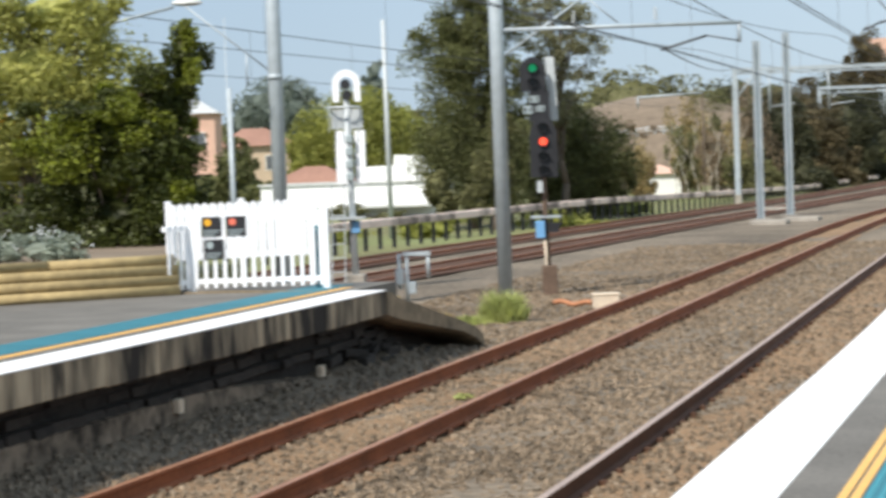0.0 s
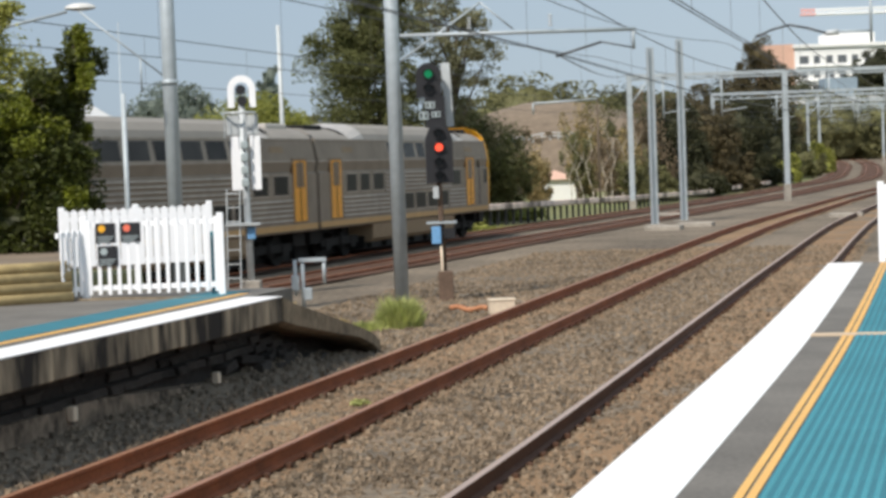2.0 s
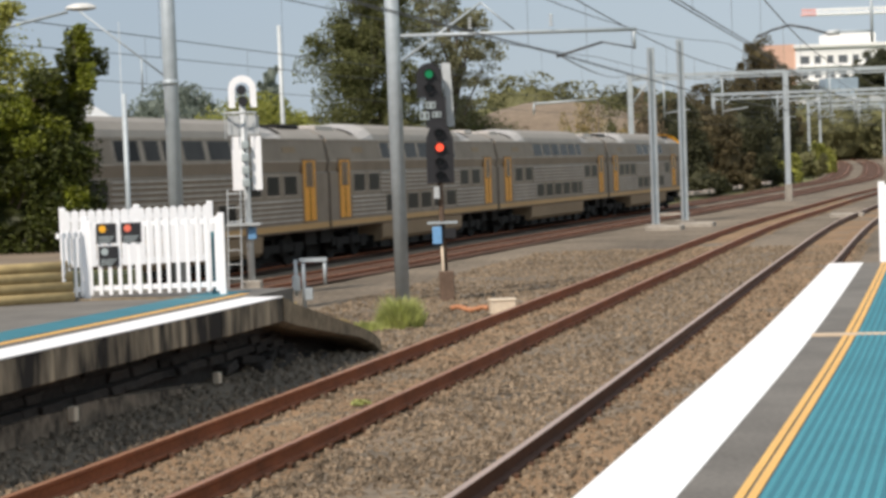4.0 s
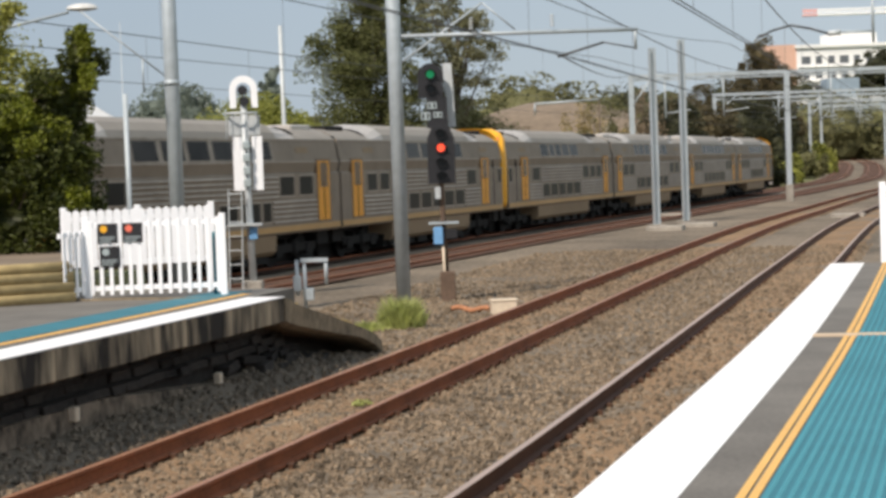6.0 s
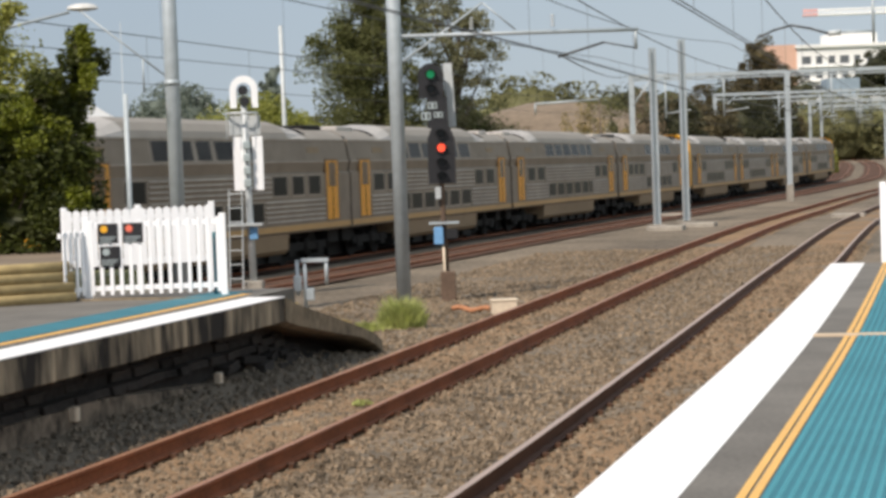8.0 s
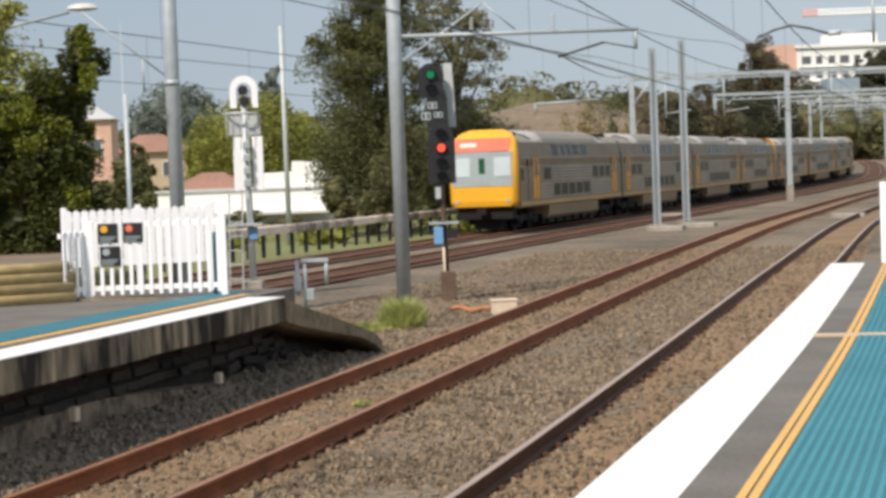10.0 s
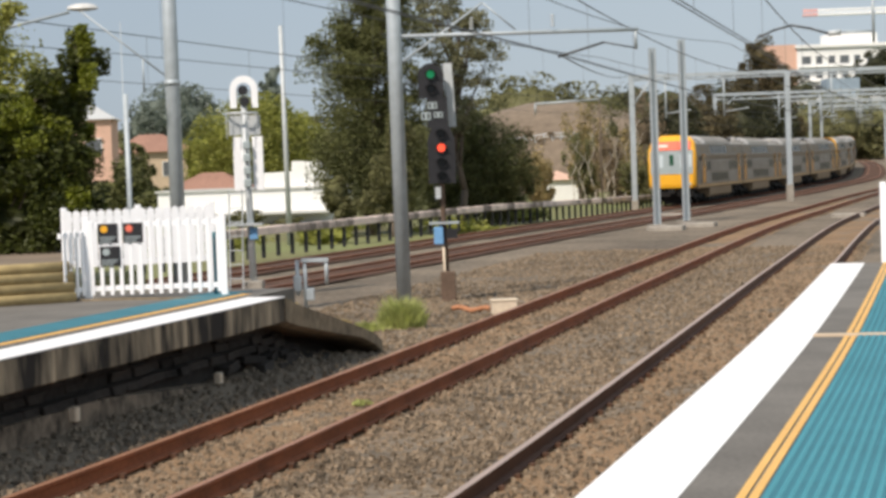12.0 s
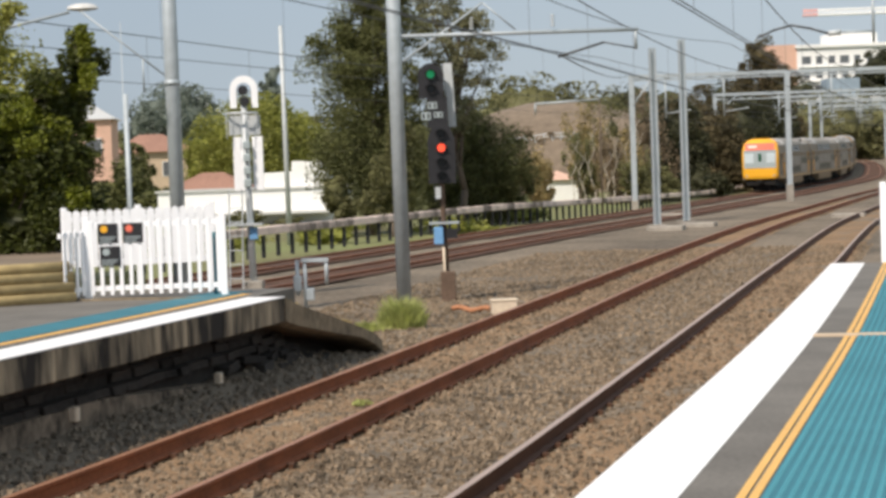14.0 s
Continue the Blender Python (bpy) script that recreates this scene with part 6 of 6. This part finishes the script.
def buildings():
    ob = thing("white_building", "long low white rendered building with flat roof", "building", at=pose(-12.2, 130.0, -0.4))
    bm = bmesh.new()
    box(bm, -5.8, 6.2, 0, 8, -0.5, 2.15)
    part("wall", bm, RENDER_WHITE, ob)
    bm = bmesh.new()
    prism(bm, [(0.65, 2.0), (5.25, 2.0), (4.55, 3.88), (2.75, 3.9), (2.7, 3.26), (0.65, 3.2)], 0.6, 7.5)
    part("upper_wall", bm, RENDER_WHITE, ob)
    bm = bmesh.new()
    box(bm, -5.95, 6.35, -0.15, 8.1, 2.152, 2.28)
    part("roof_edge", bm, ROOF_METAL, ob)
    bm = bmesh.new()
    box(bm, -5.4, 5.2, -1.6, -0.02, 0.6, 0.75)
    part("awning", bm, ROOF_METAL, ob)
    house("cream house with a terracotta tiled roof", -23.1, 166, -0.4, 6.2, 7, 5.3, 1.5, RENDER_CREAM, ROOF_TILE, 12, wins=((-1.6, 3.9), (1.2, 3.9)))
    house("low brick house with a red tiled roof", -16.2, 141, -0.4, 5.2, 5, 2.2, 1.2, RENDER_CREAM, ROOF_TILE, -6, wins=((-1.5, 1.4), (1.4, 1.4)))
    house("pink house with a pale gabled roof behind the dark tree", -25.7, 150, -0.4, 3.4, 6, 7.6, 1.3, RENDER_PINK, ROOF_METAL, 4, 0.5, wins=((0.4, 5.6),))
    house("pale flats on the far slope", -38.6, 326, 1.2, 6.5, 8, 12.0, 2.4, RENDER_CREAM, ROOF_METAL, 0, wins=((-1.8, 10.4), (1.4, 10.4)))
    house("pale house low behind the saplings", 10.2, 176, -0.3, 3.2, 6, 1.7, 0.8, RENDER_WHITE, RENDER_PINK, 0, 0.5)
    # apartment block on the skyline
    ob = thing("apartment_block", "white and pink apartment block on the skyline", "apartment building", at=pose(80, 500, 4))
    bm = bmesh.new()
    box(bm, 8, 44, 0, 14, 0, 25.2)
    part("wall", bm, RENDER_WHITE, ob)
    bm = bmesh.new()
    box(bm, 0.5, 8, 1, 13, 0, 26.2)
    part("side_wing", bm, RENDER_PINK, ob, "pink rendered side wing")
    bm = bmesh.new()
    box(bm, 16, 28, 2, 12, 25.2, 28.6)
    part("roof_house", bm, RENDER_WHITE, ob)
    bm = bmesh.new()
    box(bm, 7.6, 44.4, -0.6, 14.4, 25.2, 26.0)
    part("parapet", bm, RENDER_WHITE, ob)
    for floor in range(6):
        z = 22.2 - 3.5 * floor
        for k in range(11):
            if (k * 7 + floor * 3) % 11 != 4:
                window(ob, 10.2 + 3.1 * k, z, 1.5 if (k + floor) % 3 else 2.2, 1.9)
        bm = bmesh.new()
        box(bm, 8.2, 43.8, -0.5, -0.02, z - 1.75, z - 1.45)
        part("ledge", bm, RENDER_WHITE, ob)
    for floor in range(5):
        window(ob, 4.0, 20.5 - 3.5 * floor, 1.4, 1.8, 0.98)
    # pale shed and bridge parapet at the head of the curve
    ob = thing("depot_shed", "pale blue-grey depot shed beyond the portals", "shed", at=pose(62, 440, 3))
    bm = bmesh.new()
    box(bm, 0, 34, 0, 10, 0, 11)
    part("wall", bm, GREY_PANEL, ob)
    bm = bmesh.new()
    prism(bm, [(-0.5, 11), (34.5, 11), (33, 12.2), (1, 12.2)], -0.6, 10.6)
    part("roof", bm, ROOF_METAL, ob, "pale metal roof")
    for k in range(7):
        window(ob, 3 + 4.6 * k, 8.0, 2.6, 1.4)
    bm = bmesh.new()
    box(bm, 22, 29, 1.5, 9, 12.0, 16.4)
    part("upper_storey", bm, BLUE_GLASS, ob, "blue glazed upper storey")
    # tower crane: the jib reaches in over the apartment block
    ob = thing("tower_crane", "white tower crane with a red jib tip", "crane", at=pose(136, 560, 5))
    bm = bmesh.new()
    for x in (-0.9, 0.9):
        for y in (-0.9, 0.9):
            rod(bm, (x, y, -1), (x, y, 38), 0.14, n=4)
    for k in range(19):
        rod(bm, (-0.9, -0.9, 2 * k), (0.9, -0.9, 2 * k + 2), 0.08, n=4)
        rod(bm, (0.9, 0.9, 2 * k), (-0.9, 0.9, 2 * k + 2), 0.08, n=4)
    part("mast", bm, RENDER_WHITE, ob)
    for nm, x0, x1, mat in (("jib", -31.6, 10, RENDER_WHITE), ("jib_tip", -35.6, -31.6, RED_TIP)):
        bm = bmesh.new()
        for y, z in ((-0.7, 36.2), (0.7, 36.2), (0, 37.7)):
            rod(bm, (x0, y, z), (x1, y, z), 0.22, n=5)
        n = int((x1 - x0) / 1.0)
        for k in range(n):
            u, v = x0 + (x1 - x0) * k / n, x0 + (x1 - x0) * (k + 0.5) / n
            w = x0 + (x1 - x0) * (k + 1) / n
            rod(bm, (u, -0.7, 36.2), (v, 0, 37.7), 0.13, n=4)
            rod(bm, (v, 0, 37.7), (w, -0.7, 36.2), 0.13, n=4)
        part(nm, bm, mat, ob, "red jib tip" if mat is RED_TIP else "")


greenery()
bank()
hill_fence()
buildings()
stones()


# ---- the train: two coupled four-car sets of double-deck cars on the far track ----
CAR, SPEED = 20.4, 20.87
RAIL_LINE, RAIL_OFF = TRACKS[3]
HEAD_AT = (3.0, RAIL_LINE.s_of_y(101.5) + 0.2)
SIDE = [(1.45, 0.98), (1.5, 1.04), (1.5, 1.6), (1.5, 2.70), (1.43, 2.75), (1.49, 3.05), (1.375, 3.68), (1.36, 3.74)]


def side_x(z):
    return float(np.interp(z, [q[1] for q in SIDE], [q[0] for q in SIDE]))


def mirrored(half):
    return half + [(-x, z) for x, z in half[::-1] if x > 1e-6]


def side_panel(y0, y1, z0, z1, out, sgn, thick=0.03):
    """A pane or leaf that lies on the body side and follows its lean."""
    bm = bmesh.new()
    zs = [z0] + [z for _, z in SIDE if z0 + 0.01 < z < z1 - 0.01] + [z1]
    rings = [[bm.verts.new((sgn * (side_x(z) + o), y, z)) for o, y in ((out, y0), (out, y1), (out - thick, y1), (out - thick, y0))] for z in zs]
    for r0, r1 in zip(rings, rings[1:]):
        for i in range(4):
            bm.faces.new((r0[i], r0[(i + 1) % 4], r1[(i + 1) % 4], r1[i]))
    bm.faces.new(rings[0][::-1])
    bm.faces.new(rings[-1])
    return bm


def flat_panel(y0, y1, z0, z1, x, sgn, thick=0.05):
    """An upright leaf at x from the middle of the car."""
    bm = bmesh.new()
    box(bm, sgn * (x - thick), sgn * x, y0, y1, z0, z1)
    return bm


def rib(y0, y1, z, sgn):
    """One pressed flute: an upper face to the sky and a lower one to the ground."""
    bm = bmesh.new()
    x = side_x(z)
    ends = [[bm.verts.new((sgn * a, y, c)) for a, c in ((x - 0.01, z + 0.08), (x + 0.04, z + 0.005), (x + 0.04, z - 0.005), (x - 0.01, z - 0.035))] for y in (y0, y1)]
    for i in range(4):
        bm.faces.new((ends[0][i], ends[0][(i + 1) % 4], ends[1][(i + 1) % 4], ends[1][i]))
    bm.faces.new(ends[0][::-1])
    bm.faces.new(ends[1])
    return bm


def bogie(car, y):
    bm = bmesh.new()
    for x in (-1.02, 1.02):
        box(bm, x - 0.07, x + 0.07, y - 1.75, y + 1.75, 0.42, 0.66)
        for q in (-1.2, 1.2):
            box(bm, x - 0.1, x + 0.1, y + q - 0.22, y + q + 0.22, 0.3, 0.62)
        rod(bm, (x, y, 0.3), (x, y, 0.8), 0.16, n=8)
    box(bm, -0.95, 0.95, y - 0.35, y + 0.35, 0.4, 0.8)
    ob = part("bogie", bm, NEAR_BLACK, car, "bogie, near-black with grime and under-car shade")
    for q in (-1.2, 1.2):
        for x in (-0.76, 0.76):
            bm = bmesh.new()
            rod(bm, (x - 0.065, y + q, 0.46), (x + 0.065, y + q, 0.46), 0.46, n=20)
            part("wheel", bm, NEAR_BLACK, ob)


def nose(car):
    """The yellow cab end at y = CAR."""
    bm = bmesh.new()
    rings = []
    for z, w, back in ((1.08, 1.40, 0.05), (1.3, 1.46, 0.0), (2.9, 1.49, 0.0), (3.4, 1.45, 0.06), (3.9, 1.34, 0.3), (4.15, 1.12, 0.52), (4.3, 0.72, 0.75)):
        f = CAR - back
        b = CAR - 0.42 - back * 0.75
        c = 0.2
        rings.append([bm.verts.new(v) for v in ((-w, b, z), (-w, f - c, z), (-w + c * 0.35, f - c * 0.3, z), (-w + c, f, z), (w - c, f, z), (w - c * 0.35, f - c * 0.3, z), (w, f - c, z), (w, b, z))])
    for r0, r1 in zip(rings, rings[1:]):
        for i in range(8):
            bm.faces.new((r0[i], r0[(i + 1) % 8], r1[(i + 1) % 8], r1[i])).smooth = i not in (3, 7)
    bm.faces.new(rings[0][::-1])
    bm.faces.new(rings[-1])
    cab = part("cab_front", bm, YELLOW, car, "bright yellow cab front")
    bm = bmesh.new()
    box(bm, -1.3, 1.3, CAR - 0.05, CAR + 0.015, 1.92, 3.36)
    bevelled(bm, 0.01)
    part("cab_panel", bm, GREY_PANEL, cab, "grey panel round the windscreens")
    for x0, x1 in ((-1.24, -0.52), (0.52, 1.24)):
        bm = bmesh.new()
        box(bm, x0, x1, CAR - 0.02, CAR + 0.03, 2.34, 3.12)
        bevelled(bm, 0.012)
        part("windscreen", bm, SCREEN, cab, "windscreen with a pale sky reflection in its colour")
    bm = bmesh.new()
    box(bm, -0.3, 0.3, CAR - 0.02, CAR + 0.028, 1.96, 3.34)
    bevelled(bm, 0.01)
    door = part("end_door", bm, GREY_PANEL, cab)
    bm = bmesh.new()
    box(bm, -0.13, 0.13, CAR, CAR + 0.036, 2.45, 3.1)
    part("door_window", bm, DOOR_GREEN, door, "dark green door window")
    bm = bmesh.new()
    m = Matrix.Translation((0, CAR - 0.15, 3.66)) @ Matrix.Rotation(radians(26), 4, "X")
    box(bm, -1.2, 1.2, -0.03, 0.02, -0.30, 0.30, m)
    part("destination_band", bm, RED_PANEL, cab, "red band above the windscreens")
    bm = bmesh.new()
    box(bm, 0.25, 0.95, -0.01, 0.03, -0.10, 0.08, m)
    part("destination_box", bm, DESTINATION, cab, "pale pink destination box")
    for x in (-1.1, 1.1):
        bm = bmesh.new()
        rod(bm, (x, CAR - 0.06, 1.3), (x, CAR + 0.012, 1.3), 0.08, n=12)
        part("headlight", bm, GREY_PANEL, cab)
    bm = bmesh.new()
    box(bm, -0.2, 0.2, CAR - 0.6, CAR + 0.35, 0.75, 1.02)
    box(bm, -1.2, 1.2, CAR - 0.9, CAR - 0.25, 0.55, 1.07)
    part("coupler", bm, NEAR_BLACK, cab)


# window bays along a car: lower deck, upper deck, end saloons, doors
TRAILER_BAYS = dict(
    lower=((5.75, 6.33), (6.57, 7.75), (8.15, 9.33), (9.74, 10.92), (11.33, 12.5), (12.92, 14.1)),
    upper=((5.5, 6.37), (6.62, 7.92), (8.18, 9.48), (9.75, 11.05), (11.32, 12.62), (12.9, 14.3)),
    saloon=((2.45, 3.5), (3.95, 5.0), (14.9, 15.95), (16.55, 17.6)),
    doors=((1.05, 2.0), (18.35, 19.3)))
DRIVING_BAYS = dict(
    lower=((7.25, 8.4), (8.7, 9.85), (10.15, 11.3), (11.6, 12.75), (13.05, 14.15)),
    upper=((7.3, 8.75), (9.05, 10.3), (10.6, 11.5), (11.75, 12.6), (12.9, 14.2)),
    saloon=((2.75, 3.7), (4.1, 5.0), (5.45, 6.5), (14.75, 15.9)),
    doors=((1.25, 2.2), (16.75, 17.75)))


def rail_car(words, cab):
    car = thing("double_deck_rail_car", words, "train car", group="cars of the passing train")
    bays = DRIVING_BAYS if cab else TRAILER_BAYS
    top = CAR - (0.5 if cab else 0.18)
    bm = bmesh.new()
    prism(bm, mirrored(SIDE), 0.18, top)
    part("body", bm, STEEL, car)
    bm = bmesh.new()
    prism(bm, mirrored([(1.32, 0.40), (1.44, 0.52), (1.47, 0.975)]), 5.35, 15.0)
    part("well", bm, PLAIN_STEEL, car, "dusty lower-deck well between the bogies")
    roof = mirrored([(1.375, 3.745), (1.30, 3.92), (1.08, 4.13), (0.7, 4.27), (0.001, 4.32)])
    low = mirrored([(1.375, 3.745), (1.24, 3.86), (1.0, 4.0), (0.7, 4.09), (0.001, 4.12)])
    bm = bmesh.new()
    prism(bm, roof, 4.9, CAR - 4.9)
    part("roof", bm, ROOF_STEEL, car)
    end1 = CAR - (0.9 if cab else 0.2)
    for y0, y1 in ((0.2, 3.5), (CAR - 3.5, end1)):
        bm = bmesh.new()
        prism(bm, low, y0, y1)
        part("roof_end", bm, ROOF_STEEL, car)
    for y0, y1, flip in ((3.5, 4.9, 1), (CAR - 4.9, CAR - 3.5, -1)):
        bm = bmesh.new()
        lo, hi = (low, roof) if flip > 0 else (roof, low)
        r0 = [bm.verts.new((x, y0, z)) for x, z in lo]
        r1 = [bm.verts.new((x, y1, z)) for x, z in hi]
        n = len(lo)
        for i in range(n):
            bm.faces.new((r0[i], r0[(i + 1) % n], r1[(i + 1) % n], r1[i]))
        bm.faces.new(r0[::-1])
        bm.faces.new(r1)
        part("roof_slope", bm, ROOF_LIGHT, car, "pale roof slope")
        # dark slot at the foot of the slope
        foot = y0 if flip > 0 else y1
        bm = bmesh.new()
        prism(bm, [(x * 0.99, z + 0.035) for x, z in low if z > 3.8], foot - 0.34 if flip > 0 else foot + 0.06, foot - 0.06 if flip > 0 else foot + 0.34)
        part("roof_slot", bm, NEAR_BLACK, car, "black slot across the roof")
    for y0, y1 in ((0.8, 2.4), (CAR - 2.4, CAR - 1.3)):
        bm = bmesh.new()
        box(bm, -0.85, 0.85, y0, y1, 4.0, 4.2)
        bevelled(bm, 0.04)
        part("roof_unit", bm, NEAR_BLACK if cab else ROOF_LIGHT, car, "roof equipment casing")
    for sgn in (1, -1):
        part("stripe", side_panel(0.19, top - 0.02, 1.05, 1.22, 0.012, sgn), STRIPE, car, "tan waist stripe")
        part("gutter", side_panel(0.19, top - 0.02, 3.69, 3.75, 0.025, sgn, 0.06), RIB_STEEL, car)
        part("ledge", side_panel(0.19, top - 0.02, 3.03, 3.08, 0.015, sgn, 0.05), RIB_STEEL, car)
        up = bays["upper"]
        frame_run = part("window_frame", side_panel(up[0][0] - 0.14, up[-1][1] + 0.14, 3.10, 3.68, 0.006, sgn), RIB_STEEL, car, "bright frame round the upper windows")
        for y0, y1 in up:
            part("window", side_panel(y0, y1, 3.14, 3.65, 0.012, sgn), UPPER_GLASS, frame_run)
        for y0, y1 in bays["lower"]:
            f = part("window_frame", flat_panel(y0 - 0.07, y1 + 0.07, 1.32, 1.97, 1.505, sgn), RIB_STEEL, car)
            part("window", flat_panel(y0, y1, 1.38, 1.91, 1.512, sgn), GLASS, f)
        saloon = bays["saloon"] + (((19.3, 19.75),) if cab else ())
        for y0, y1 in saloon:
            f = part("window_frame", flat_panel(y0 - 0.06, y1 + 0.06, 2.05, 2.69, 1.505, sgn), RIB_STEEL, car)
            part("window", flat_panel(y0, y1, 2.1, 2.64, 1.512, sgn), GLASS, f)
        for y0, y1 in bays["doors"]:
            jamb = part("door_frame", flat_panel(y0 - 0.1, y1 + 0.1, 1.24, 3.14, 1.508, sgn, 0.09), DOOR_FRAME, car)
            part("door", flat_panel(y0, y1, 1.30, 3.08, 1.516, sgn), DOOR_YELLOW, jamb, "yellow passenger door")
            part("door_window", flat_panel(y0 + 0.16, y1 - 0.16, 2.3, 3.03, 1.522, sgn, 0.03), DOOR_BROWN, jamb)
            part("door_joint", flat_panel((y0 + y1) / 2 - 0.02, (y0 + y1) / 2 + 0.02, 1.3, 3.08, 1.526, sgn, 0.03), NEAR_BLACK, jamb)
        if cab:
            part("cab_door_gap", flat_panel(18.55, 18.63, 1.25, 3.0, 1.506, sgn), NEAR_BLACK, car, "dark joint beside the cab door")
        for y0, y1 in ((2.6, 3.6), (CAR - 3.6, CAR - 2.6)):
            part("vent_grille", side_panel(y0, y1, 3.32, 3.5, 0.008, sgn), PLAIN_STEEL, car)
        # flutes between the saloon windows, and below them at the car ends
        mid = [q for q in saloon if q[1] < 9][-1][1], [q for q in saloon if q[0] > 9][0][0]
        for k in range(5):
            part("rib", rib(mid[0] + 0.15, mid[1] - 0.15, 2.04 + 0.142 * k, sgn), RIB_STEEL, car)
        ends = (bays["doors"][0][1] + 0.14, bays["lower"][0][0] - 0.12), (bays["lower"][-1][1] + 0.12, bays["doors"][1][0] - 0.14)
        for k in range(5):
            for y0, y1 in ends:
                part("rib", rib(y0, y1, 1.32 + 0.142 * k, sgn), RIB_STEEL, car)
    for y in (3.1, CAR - 3.1):
        bogie(car, y)
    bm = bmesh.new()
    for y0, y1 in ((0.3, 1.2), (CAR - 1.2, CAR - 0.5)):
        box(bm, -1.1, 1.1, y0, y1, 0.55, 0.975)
    # full-length dark blocks fill the space below and stand for its shade
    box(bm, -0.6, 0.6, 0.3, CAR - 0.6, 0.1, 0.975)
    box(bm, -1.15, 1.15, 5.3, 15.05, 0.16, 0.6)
    part("underframe", bm, NEAR_BLACK, car)
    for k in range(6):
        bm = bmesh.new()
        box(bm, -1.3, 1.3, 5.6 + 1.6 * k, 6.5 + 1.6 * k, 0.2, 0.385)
        part("equipment_case", bm, NEAR_BLACK, car)
    bm = bmesh.new()
    for y0, y1 in ((-0.01, 0.18), (CAR - 0.18, CAR + 0.01))[: 1 if cab else 2]:
        box(bm, -1.3, 1.3, y0, y1, 0.95, 3.85)
    part("gangway", bm, BLACK, car)
    if cab:
        nose(car)
    return car


driving = rail_car("silver double-deck driving car with yellow cab front", True)
trailer = rail_car("silver double-deck passenger car with yellow doors", False)
cars = []
for i in range(8):
    source = driving if i in (0, 3, 4, 7) else trailer
    first = i in (0, 1)
    cars.append((source if first else copy_thing(source, Matrix()), i in (1, 3, 5, 7)))


def car_pose(s, turned):
    """A car whose tail end is at arc length s of the track; turned: cab at the tail."""
    a, b = s + 3.1, s + CAR - 3.1
    pa, pb = (RAIL_LINE.at(q) + RAIL_LINE.side(q) * RAIL_OFF for q in (a, b))
    d = (pb - pa).normalized()
    side = Vector((d.y, -d.x, 0)).normalized()
    m = Matrix((side, d, side.cross(d))).transposed().to_4x4()
    m = Matrix.Translation(pa - d * 3.1) @ m
    return m @ Matrix.Translation((0, CAR, 0)) @ Matrix.Rotation(math.pi, 4, "Z") if turned else m


def motions():
    for i, (car, turned) in enumerate(cars):
        rows = []
        for k in range(57):
            t = k * 0.25
            rows.append((t, car_pose(HEAD_AT[1] + SPEED * (t - HEAD_AT[0]) - CAR * (i + 1), turned)))
        walk(car, rows)


motions()
